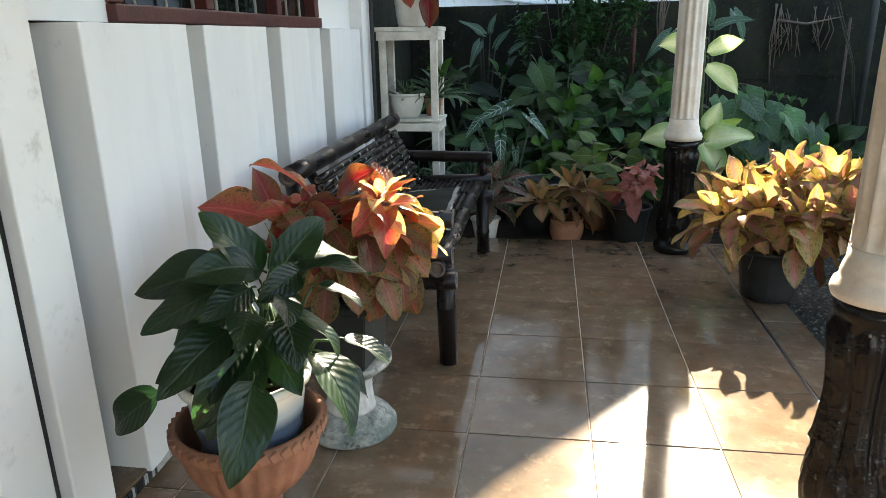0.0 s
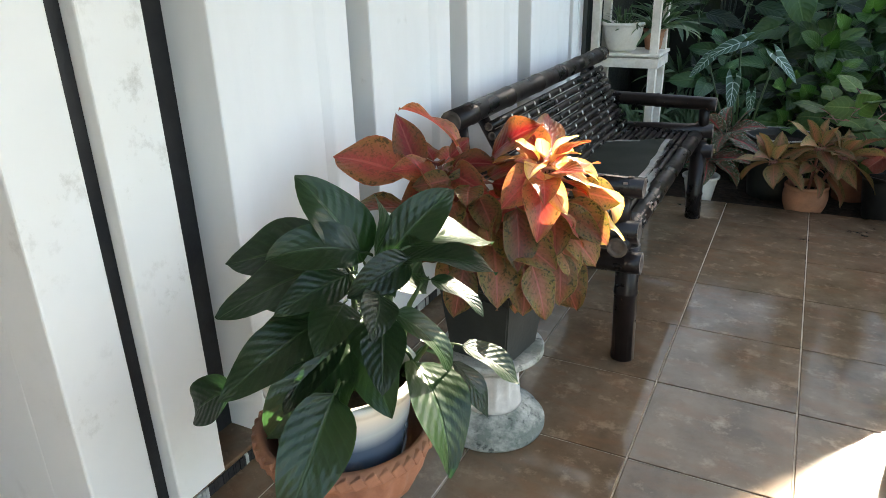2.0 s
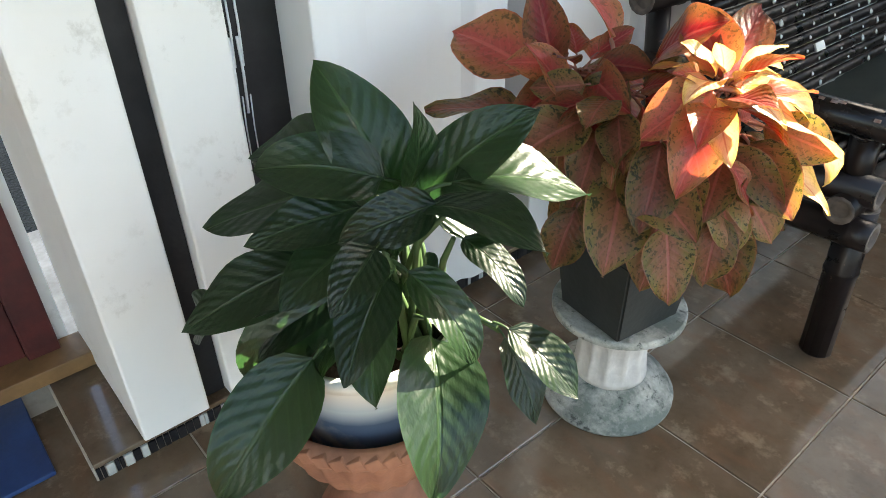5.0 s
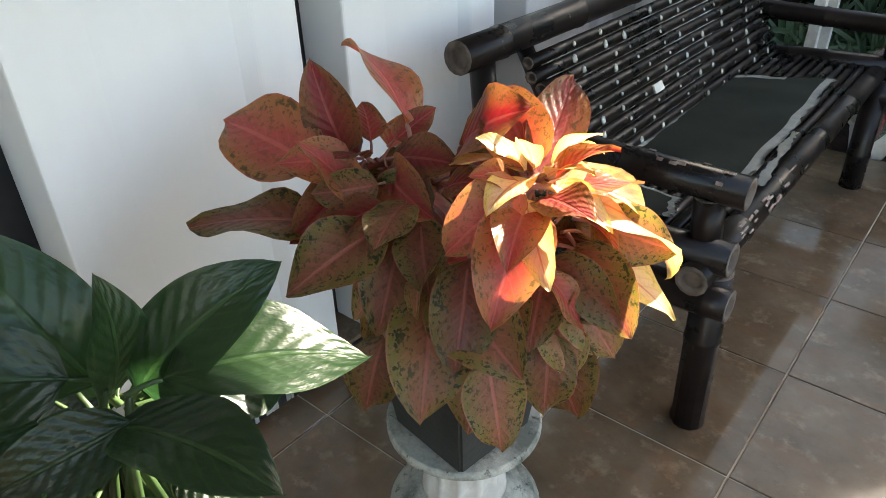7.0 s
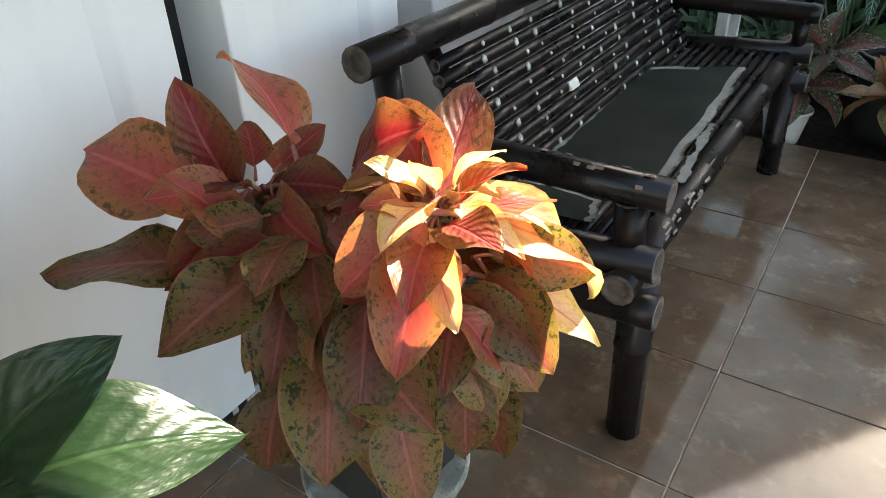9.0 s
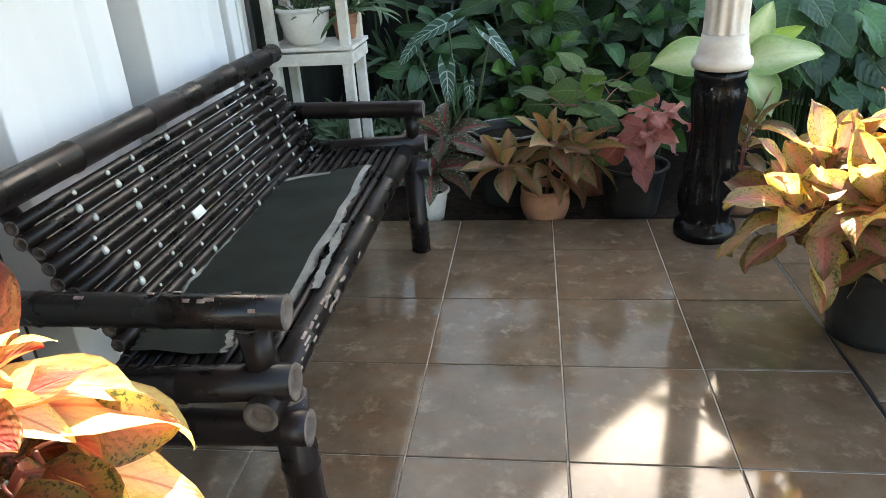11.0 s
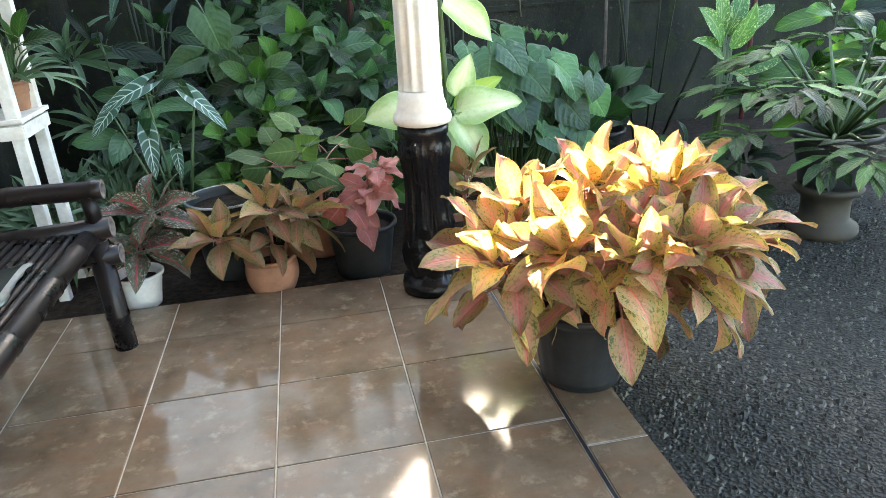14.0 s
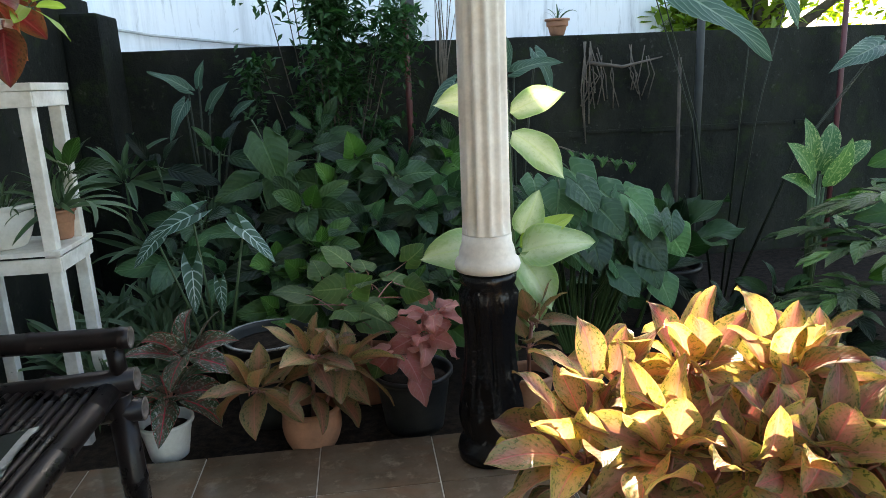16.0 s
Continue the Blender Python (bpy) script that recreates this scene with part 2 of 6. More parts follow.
CEIL = plain("white_ceiling_board", (0.74, 0.74, 0.72), (0.64, 0.64, 0.62), 3, 0.8, 0.2, 0.05)
ROOF = plain("unseen_roof_sheet", (0.20, 0.10, 0.07), (0.11, 0.07, 0.06), 4, 0.7)
BARK = plain("grey_bark", (0.09, 0.075, 0.06), (0.045, 0.04, 0.032), 14, 0.9, 0.2, 0.8)
PIPE = plain("red_steel_pole", (0.11, 0.028, 0.028), (0.07, 0.022, 0.022), 12, 0.5)
GREYPOLE = plain("grey_steel_pole", (0.035, 0.038, 0.035), (0.02, 0.023, 0.02), 8, 0.6)
STEM_GREEN = plain("green_stem", (0.045, 0.085, 0.026), (0.028, 0.055, 0.018), 10, 0.5)
STEM_PINK = plain("pink_stem", (0.33, 0.13, 0.11), (0.22, 0.11, 0.07), 10, 0.5)
STEM_DARK = plain("dark_stem", (0.018, 0.026, 0.012), (0.010, 0.015, 0.008), 10, 0.6)
DRY = plain("dry_twig", (0.15, 0.125, 0.095), (0.08, 0.065, 0.05), 12, 0.9)

L_PEACE = make_leaf("peace_lily_leaf", (0.007, 0.019, 0.008), (0.015, 0.035, 0.012), (0.006, 0.018, 0.008), (0.014, 0.045, 0.02), 0.2, 0.3,
                    (0.045, 0.09, 0.035), 0.30, 0.34, 0.36, 9, 0.55, 10, 0.5, light=3.4)
L_RED = make_leaf("red_aglaonema_leaf", (0.24, 0.028, 0.034), (0.36, 0.085, 0.07), (0.24, 0.13, 0.05), (0.05, 0.04, 0.016), 0.7, 0.75, (0.52, 0.15, 0.13), 0.45, 0.34, 0.42, 9, 0.5, 11, shift=0.45, light=1.6)
# cream young leaves, painted paler still to stand for full sun
L_YOUNG_LIT = make_leaf("young_sunlit_aglaonema_leaf", (0.60, 0.30, 0.19), (0.68, 0.52, 0.30), (0.66, 0.52, 0.18), (0.34, 0.20, 0.05), 0.4, 0.9, (0.42, 0.06, 0.05), 0.5, 0.32, 0.4, 9, 0.3, 11, shift=0.2, light=1.6)
L_AGED = make_leaf("aged_aglaonema_leaf", (0.22, 0.07, 0.05), (0.28, 0.14, 0.075), (0.15, 0.13, 0.038), (0.035, 0.038, 0.014), 1.0, 0.9, (0.50, 0.16, 0.14), 0.5, 0.36, 0.4, 9, 0.5, 10, shift=0.4, light=1.5)
L_GOLD = make_leaf("gold_aglaonema_leaf", (0.40, 0.16, 0.14), (0.44, 0.31, 0.12), (0.30, 0.26, 0.07), (0.075, 0.10, 0.022), 1.0, 0.9, (0.58, 0.24, 0.20), 0.6, 0.36, 0.36, 9, 0.5, 9, shift=0.6, light=1.6)
L_ROSE = make_leaf("rose_brown_aglaonema_leaf", (0.36, 0.12, 0.12), (0.34, 0.20, 0.11), (0.20, 0.19, 0.06), (0.055, 0.08, 0.02), 1.0, 0.9, (0.56, 0.16, 0.15), 0.7, 0.36, 0.3, 9, 0.5, 9, shift=0.5, light=1.3)
L_OCHRE = make_leaf("ochre_aglaonema_leaf", (0.27, 0.115, 0.07), (0.27, 0.17, 0.08), (0.15, 0.14, 0.05), (0.05, 0.065, 0.02), 1.0, 0.85, (0.44, 0.17, 0.11), 0.5, 0.42, 0.3, 9, 0.25, 12, shift=0.25)
L_GREEN = make_leaf("green_aroid_leaf", (0.012, 0.042, 0.010), (0.050, 0.115, 0.024), (0.014, 0.044, 0.012), (0.03, 0.08, 0.02), 0.3, 0.4, (0.11, 0.19, 0.06), 0.35, 0.42, 0.3, 8, 0.9, 9, shift=0.75, spec=0.3)
L_BEGON = make_leaf("begonia_leaf", (0.040, 0.090, 0.026), (0.070, 0.125, 0.035), (0.055, 0.08, 0.024), (0.04, 0.09, 0.025), 0.3, 0.5, (0.20, 0.26, 0.10), 0.5, 0.5, 0.3, 6, 0.6, 9, shift=0.3, spec=0.25)
L_BLUE = make_leaf("blue_green_aroid_leaf", (0.012, 0.040, 0.017), (0.045, 0.105, 0.042), (0.014, 0.044, 0.02), (0.026, 0.07, 0.03), 0.25, 0.4, (0.12, 0.20, 0.10), 0.4, 0.4, 0.25, 8, 0.9, 9, shift=0.75, spec=0.3)
L_PHILO = make_leaf("philodendron_leaf", (0.030, 0.085, 0.035), (0.075, 0.17, 0.06), (0.025, 0.075, 0.03), (0.03, 0.09, 0.04), 0.2, 0.4, (0.18, 0.30, 0.14), 0.5, 0.35, 0.35, 7, 1.0, 9, shift=0.5, spec=0.4)
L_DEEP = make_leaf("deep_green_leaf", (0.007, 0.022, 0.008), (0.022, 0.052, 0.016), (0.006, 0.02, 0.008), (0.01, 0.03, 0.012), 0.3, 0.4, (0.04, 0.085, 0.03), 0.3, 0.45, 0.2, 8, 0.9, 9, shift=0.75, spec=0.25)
L_PALE = make_leaf("pale_variegated_leaf", (0.52, 0.60, 0.34), (0.64, 0.72, 0.46), (0.14, 0.28, 0.07), (0.26, 0.40, 0.12), 0.45, 0.75,
                   (0.55, 0.66, 0.30), 0.5, 0.4, 0.4, 9, 0.2, 8, shift=0.1, light=1.1)
L_LIME = make_leaf("lime_leaf", (0.20, 0.34, 0.06), (0.34, 0.46, 0.10), (0.16, 0.30, 0.05), (0.28, 0.40, 0.10), 0.2, 0.3,
                   (0.45, 0.55, 0.2), 0.5, 0.4, 0.45, 8, 0.2, 8, shift=0.15)
L_SILVER = make_leaf("silver_veined_leaf", (0.018, 0.060, 0.036), (0.03, 0.075, 0.045), (0.05, 0.12, 0.08), (0.03, 0.08, 0.05), 0.1, 0.3,
                     (0.36, 0.48, 0.44), 0.8, 0.4, 0.15, 6, 0.2, 8, net=0.35)
L_CALAD = make_leaf("speckled_caladium_leaf", (0.12, 0.045, 0.04), (0.04, 0.075, 0.035), (0.016, 0.055, 0.02), (0.42, 0.44, 0.38), 0.7, 1.0, (0.42, 0.05, 0.07), 0.9, 0.45, 0.25, 5, 0.3, 14)
L_PINK = make_leaf("pink_caladium_leaf", (0.40, 0.12, 0.11), (0.46, 0.20, 0.17), (0.26, 0.13, 0.07), (0.38, 0.22, 0.18), 0.5, 0.35,
                   (0.58, 0.30, 0.28), 0.5, 0.5, 0.3, 6, 0.25, 9)
L_DIEF = make_leaf("spotted_dieffenbachia_leaf", (0.05, 0.14, 0.04), (0.08, 0.18, 0.05), (0.04, 0.12, 0.035), (0.42, 0.50, 0.20), 0.85, 0.3,
                   (0.35, 0.45, 0.2), 0.4, 0.4, 0.35, 9, 0.2, 9)
L_SMALL = make_leaf("small_bush_leaf", (0.024, 0.075, 0.022), (0.055, 0.135, 0.035), (0.02, 0.07, 0.02), (0.03, 0.09, 0.03), 0.1, 0.2,
                    (0.07, 0.15, 0.05), 0.2, 0.45, 0.35, 5, 0.1, 8)
L_SUNNY = make_leaf("sunny_tree_leaf", (0.07, 0.14, 0.02), (0.14, 0.20, 0.03), (0.07, 0.13, 0.02), (0.10, 0.16, 0.03), 0.1, 0.2,
                    (0.14, 0.2, 0.05), 0.2, 0.45, 0.45, 5, 0.1, 8, light=1.8)
L_FRINGE = make_leaf("grassy_leaf", (0.030, 0.075, 0.030), (0.075, 0.130, 0.060), (0.12, 0.17, 0.10), (0.05, 0.10, 0.04), 0.1, 0.4,
                     (0.10, 0.16, 0.08), 0.3, 0.45, 0.25, 1, 0.05, 8)


# ---- mesh helpers ----
def thing(name, at, label, category, group="", turn=0.0):
    ob = new(name)
    ob.empty_display_size = 0.1
    ob.matrix_world = pose(*at, 0, 0, turn)
    return tagged(ob, label, category, group)


def part(name, bm, material, parent=None, label="", smooth=False):
    me = bpy.data.meshes.new(name)
    if smooth:
        for f in bm.faces:
            f.smooth = True
    bm.to_mesh(me)
    bm.free()
    for m in material if isinstance(material, (list, tuple)) else [material]:
        me.materials.append(m)
    ob = new(name, me)
    ob.parent = parent
    return tagged(ob, label) if label else ob


def piece(name, me, parent, m=None, label=""):
    ob = new(name, me)
    ob.parent = parent
    if m is not None:
        ob.matrix_local = m
    return tagged(ob, label) if label else ob


def box(bm, lo, hi, bevel=0.0, slot=0, m=None):
    """A box between two corners, with rounded edges."""
    lo, hi = Vector(lo), Vector(hi)
    r = bmesh.ops.create_cube(bm, size=1.0)
    size = hi - lo
    for v in r["verts"]:
        v.co = Vector((v.co.x * size.x, v.co.y * size.y, v.co.z * size.z)) + (lo + hi) / 2
    verts = r["verts"]
    faces = {f for v in verts for f in v.link_faces}
    for f in faces:
        f.material_index = slot
    if bevel:
        e = {e for v in verts for e in v.link_edges}
        out = bmesh.ops.bevel(bm, geom=list(e), offset=bevel, segments=2, affect="EDGES", profile=0.6)
        verts = list({v for f in out["faces"] for v in f.verts} | {v for v in verts if v.is_valid})
        for f in {f for v in verts for f in v.link_faces}:
            f.material_index = slot
    if m is not None:
        bmesh.ops.transform(bm, matrix=m, verts=verts)
    return bm


def boxed(lo, hi, bevel=0.0):
    return box(bmesh.new(), lo, hi, bevel)


def lathe(bm, profile, n=32, slot=0, m=None, ripple=None):
    """Turn a profile of (radius, height) round the z axis. ripple(i, k, r): another radius at step k of n."""
    rings = []
    for i, (r, z) in enumerate(profile):
        ring = []
        for k in range(n):
            q = ripple(i, k, r) if ripple else r
            a = 2 * math.pi * k / n
            co = Vector((q * math.cos(a), q * math.sin(a), z))
            ring.append(bm.verts.new(m @ co if m is not None else co))
        rings.append(ring)
    for a, b in zip(rings, rings[1:]):
        for k in range(n):
            f = bm.faces.new((a[k], a[(k + 1) % n], b[(k + 1) % n], b[k]))
            f.material_index = slot
            f.smooth = True
    for ring, flip in ((rings[0], True), (rings[-1], False)):
        f = bm.faces.new(ring[::-1] if flip else ring)
        f.material_index = slot
    return bm


def tube(bm, points, radii, n=6, slot=0):
    """A round tube through points."""
    points = [Vector(p) for p in points]
    if not isinstance(radii, (list, tuple)):
        radii = [radii] * len(points)
    rings = []
    side = None
    for i, p in enumerate(points):
        d = (points[min(i + 1, len(points) - 1)] - points[max(i - 1, 0)]).normalized()
        if side is None:
            side = d.orthogonal().normalized()
        side = (side - d * side.dot(d)).normalized()
        up = d.cross(side)
        rings.append([bm.verts.new(p + (side * math.cos(6.28318 * k / n) + up * math.sin(6.28318 * k / n)) * radii[i]) for k in range(n)])
    for a, b in zip(rings, rings[1:]):
        for k in range(n):
            f = bm.faces.new((a[k], a[(k + 1) % n], b[(k + 1) % n], b[k]))
            f.smooth = True
            f.material_index = slot
    for ring, flip in ((rings[0], True), (rings[-1], False)):
        f = bm.faces.new(ring[::-1] if flip else ring)
        f.material_index = slot
    return bm


def along(p0, p1):
    """The pose whose z axis runs from p0 to p1."""
    d = Vector(p1) - Vector(p0)
    return Matrix.Translation(p0) @ d.to_track_quat("Z", "Y").to_matrix().to_4x4(), d.length


def culm(name, p0, p1, r, parent, n=10, step=0.22, seed=0, label=""):
    """A bamboo pole with swollen joints and hollow cut ends."""
    rnd = random.Random(seed)
    m, length = along(p0, p1)
    prof = [(r * 0.62, 0.012), (r * 0.66, 0.0), (r, 0.0)]
    z = rnd.uniform(0.4, 1.0) * step
    while z < length - 0.03:
        prof += [(r * 0.985, z - 0.012), (r * 1.05, z - 0.003), (r * 1.05, z + 0.003), (r * 0.985, z + 0.012)]
        z += step * rnd.uniform(0.8, 1.25)
    prof += [(r, length), (r * 0.66, length), (r * 0.62, length - 0.012)]
    bm = lathe(bmesh.new(), prof, n, 0, m)
    bm.faces.ensure_lookup_table()
    for f in bm.faces[:2 * n]:
        f.material_index = 1
    for f in list(bm.faces)[-2 * n - 2:]:
        f.material_index = 1
    return part(name, bm, (BAMBOO, BAMBOO_END), parent, label)


# ---- leaves ----
class Leaf:
    """One leaf mesh that many leaves share, with the place of its tip."""

    def __init__(self, name, material, width=0.4, bend=0.8, fold=0.25, wave=0.03, lobe=0.0, a=0.55, b=0.75, nu=8, nv=4, stalk=0.0,
                 stalk_radius=0.012, stem=None, seed=0, curl=0.0, cuts=0.0, twist=0.0, arrow=False):
        rnd = random.Random(seed)
        verts, faces, uvs, slots = [], [], [], []
        peak = max((s ** a) * ((1 - s) ** b) for s in [i / 60 for i in range(1, 60)])
        pitch, y, z = bend * 0.45, 0.0, 0.0
        spine = []
        for i in range(nu + 1):
            spine.append((y, z, pitch))
            y += math.cos(pitch) / nu
            z += math.sin(pitch) / nu
            pitch -= bend / nu
        ph = rnd.uniform(0, 6)
        for i in range(nu + 1):
            s = i / nu
            w = width * 0.5 * ((s ** a) * ((1 - s) ** b) / peak if lobe == 0 else
                               (min(1.0, 0.74 + 1.6 * s) * (1 - s ** 1.7) ** 0.9))
            if cuts and 0 < i < nu:
                w *= 1 - cuts * (i % 2)
            yy, zz, p = spine[i]
            for j in range(nv + 1):
                v = 2 * j / nv - 1
                lift = abs(v) * w * math.tan(fold) - curl * v * v * w
                lift += wave * math.sin(9 * s + ph + (2.1 if v > 0 else 0)) * abs(v) ** 1.5
                back = lobe * (1 - s) ** 3 * ((1 - (2 * abs(v) - 1.05) ** 2) if not arrow else abs(v) ** 1.2 * 1.3)
                tw = twist * s
                x = v * w * (1 if lobe == 0 or s > 0 else 0.86)
                lx = x * math.cos(tw) - lift * math.sin(tw)
                lz = x * math.sin(tw) + lift * math.cos(tw)
                verts.append((lx, yy - back - math.sin(p) * lz, zz + math.cos(p) * lz))
                uvs.append((s, j / nv))
        for i in range(nu):
            for j in range(nv):
                k = i * (nv + 1) + j
                faces.append((k, k + 1, k + nv + 2, k + nv + 1))
                slots.append(0)
        self.tip = Vector(spine[-1][:1] + spine[-1][1:2])
        if stalk:
            # the stalk runs on behind the blade
            base = len(verts)
            steps = 4
            for i in range(steps + 1):
                f = i / steps
                cy, cz = -stalk * (1 - f), -stalk * 0.55 * (1 - f) ** 1.6
                for k in range(4):
                    ang = k * math.pi / 2
                    rr = stalk_radius * (1.5 - 0.6 * f)
                    verts.append((rr * math.cos(ang), cy, cz + rr * math.sin(ang) - 0.004))
                    uvs.append((0.5, 0.5))
            for i in range(steps):
                for k in range(4):
                    q = base + i * 4
                    faces.append((q + k, q + (k + 1) % 4, q + 4 + (k + 1) % 4, q + 4 + k))
                    slots.append(1)
        me = bpy.data.meshes.new(name)
        me.from_pydata(verts, [], faces)
        layer = me.uv_layers.new(name="UVMap")
        idx = np.empty(len(me.loops), dtype=np.int32)
        me.loops.foreach_get("vertex_index", idx)
        layer.data.foreach_set("uv", np.array(uvs, dtype=np.float32)[idx].ravel())
        me.polygons.foreach_set("use_smooth", [True] * len(me.polygons))
        me.materials.append(material)
        me.materials.append(stem or STEM_GREEN)
        me.polygons.foreach_set("material_index", slots)
        me.update()
        self.mesh = me
        self.root = Vector((0, -stalk, -stalk * 0.55))
        self.end = Vector((0, spine[-1][0], spine[-1][1]))


def set_leaf(parent, leaf, base, tip, roll=0.0, name="leaf", size=None, from_root=False, label="", face=(0, 0, 1)):
    """Hang a leaf so that it runs from base to tip (both in the parent's space); its upper side looks towards face."""
    start = leaf.root if from_root else Vector((0, 0, 0))
    chord = leaf.end - start
    base, tip = Vector(base), Vector(tip)
    d = tip - base
    k = size or d.length / chord.length
    d.normalize()
    side = d.cross(Vector(face).normalized())
    if side.length < 0.12:
        side = Vector((1, 0.3, 0))
        side -= d * side.dot(d)
    side.normalize()
    up = side.cross(d)
    target = Matrix((side, d, up)).transposed() @ Matrix.Rotation(radians(roll), 3, "Y")
    c = chord.normalized()
    own = Matrix((Vector((1, 0, 0)), c, Vector((1, 0, 0)).cross(c))).transposed()
    rot = (target @ own.inverted()).to_4x4()
    m = Matrix.Translation(base) @ rot @ Matrix.Scale(k, 4) @ Matrix.Translation(-start)
    return piece(name, leaf.mesh, parent, m, label)


def leaf_kinds(name, material, count, seed, **kw):
    rnd = random.Random(seed)
    out = []
    for i in range(count):
        o = dict(kw)
        o["bend"] = kw.get("bend", 0.8) * rnd.uniform(0.55, 1.35)
        o["fold"] = kw.get("fold", 0.25) * rnd.uniform(0.4, 1.5)
        o["width"] = kw.get("width", 0.4) * rnd.uniform(0.88, 1.12)
        o["twist"] = rnd.uniform(-0.35, 0.35)
        out.append(Leaf(name, material, seed=seed * 31 + i, **o))
    return out


def rosette(parent, kinds, crown, count, length, seed, low=-35, high=70, spread=1.0, out=0.06, droop=0.0, turn=(0, 360), from_root=False, face=(0, 0, 1)):
    """Leaves all round a crown, the lower ones flatter and longer."""
    rnd = random.Random(seed)
    for i in range(count):
        f = i / max(1, count - 1)
        az = radians(turn[0] + (i * 137.5 + rnd.uniform(-18, 18)) % (turn[1] - turn[0]))
        el = radians(low + (high - low) * f + rnd.uniform(-10, 10))
        L = length * rnd.uniform(0.8, 1.12) * (1.0 - 0.25 * f)
        d = Vector((math.cos(az) * math.cos(el) * spread, math.sin(az) * math.cos(el) * spread, math.sin(el)))
        base = Vector(crown) + Vector((math.cos(az) * out, math.sin(az) * out, (f - 0.5) * out * 1.2))
        set_leaf(parent, rnd.choice(kinds), base, base + d * L - Vector((0, 0, droop * L)), rnd.uniform(-40, 40), from_root=from_root, face=face)


def scatter_leaves(count, kinds_shape, place, material, seed):
    """One mesh of many small leaves. place(rnd) gives a point; kinds_shape is (length, width)."""
    rnd = random.Random(seed)
    verts, faces, uvs = [], [], []
    L, W = kinds_shape
    for i in range(count):
        p = Vector(place(rnd))
        d = Vector((rnd.gauss(0, 1), rnd.gauss(0, 1), rnd.gauss(-0.1, 0.6))).normalized()
        s = d.cross(Vector((rnd.gauss(0, 0.4), rnd.gauss(0, 0.4), 1))).normalized()
        n = s.cross(d)
        k = rnd.uniform(0.7, 1.25)
        b = len(verts)
        for y, x, h in ((0, 0, 0), (0.45, -0.5, 0.06), (0.45, 0.5, 0.06), (1, 0, -0.12), (0.5, 0, 0)):
            verts.append(p + d * (y * L * k) + s * (x * W * k) + n * (h * L * k))
            uvs.append((y, 0.5 + x))
        faces += [(b, b + 4, b + 1), (b, b + 2, b + 4), (b + 1, b + 4, b + 3), (b + 4, b + 2, b + 3)]
    me = bpy.data.meshes.new("foliage")
    me.from_pydata([tuple(v) for v in verts], [], faces)
    layer = me.uv_layers.new(name="UVMap")
    idx = np.empty(len(me.loops), dtype=np.int32)
    me.loops.foreach_get("vertex_index", idx)
    layer.data.foreach_set("uv", np.array(uvs, dtype=np.float32)[idx].ravel())
    me.materials.append(material)
    return me


def pot(parent, at, r0, r1, h, material, rim=0.015, name="pot", soil=True, label="", n=36, belly=0.0, ripple=None):
    """A hollow flower pot with a rolled rim and soil in it."""
    x, y, z = at
    prof = [(r0 * 0.9, 0), (r0, 0.006)]
    for i in range(1, 7):
        f = i / 7
        prof.append((r0 + (r1 - r0) * f + belly * math.sin(math.pi * f), h * f))
    prof += [(r1, h - rim * 2), (r1 + rim, h - rim * 1.8), (r1 + rim, h - rim * 0.4), (r1 + rim * 0.6, h), (r1 - rim * 0.3, h),
             (r1 - rim * 0.6, h - 0.02), (r1 * 0.93, h - 0.05), (r1 * 0.9, h - 0.055)]
    p = part(name, lathe(bmesh.new(), prof, n, 0, Matrix.Translation(at), ripple), material, parent, label)
    if soil:
        bm = bmesh.new()
        lathe(bm, [(0.001, h - 0.045)] + [(r1 * 0.9 * f, h - 0.048 + 0.012 * math.sin(9 * f)) for f in (0.25, 0.5, 0.75, 1.0)], 18, 0, Matrix.Translation(at))
        part("soil", bm, SOIL, parent)
    return p


# ---- structure ----
GROUND = -0.05
bm = bmesh.new()
for x0, x1, y0, y1 in ((-400, 400, -400, 400),):
    vs = [bm.verts.new(p) for p in ((x0, y0, GROUND), (x1, y0, GROUND), (x1, y1, GROUND), (x0, y1, GROUND))]
    bm.faces.new(vs)
tagged(part("ground", bm, GRAVEL), "dark grey fine gravel yard", "ground", kind="structure")

# dark soil sheet, spread wide so its colour also gives the shade between plants
bm = bmesh.new()
for x0, x1, y0, y1 in ((-1.35, 2.35, 4.66, 7.2), (2.35, 9.0, 5.15, 7.2)):
    nx, ny = 40, 30
    grid = [[bm.verts.new((x0 + (x1 - x0) * i / nx, y0 + (y1 - y0) * j / ny, GROUND + 0.004 + 0.012 * abs(noise.noise((i * 0.5 + x0, j * 0.45, 0))))) for i in range(nx + 1)] for j in range(ny + 1)]
    for j in range(ny):
        for i in range(nx):
            bm.faces.new((grid[j][i], grid[j][i + 1], grid[j + 1][i + 1], grid[j + 1][i]))
tagged(part("garden_bed", bm, SOIL), "dark soil of the garden bed, also standing for shade in the gaps", "soil", kind="structure")

floor = tagged(part("floor", boxed((-2.6, -2.6, -0.30), (1.306, 4.641, -0.004)), GROUT), "porch floor slab under brown tiles", "floor", kind="structure")

part("gap", boxed((1.1005, -2.6, -0.02), (1.1115, 4.64, -0.0015)), DARK_RECESS, floor, "black gap along the porch edge")

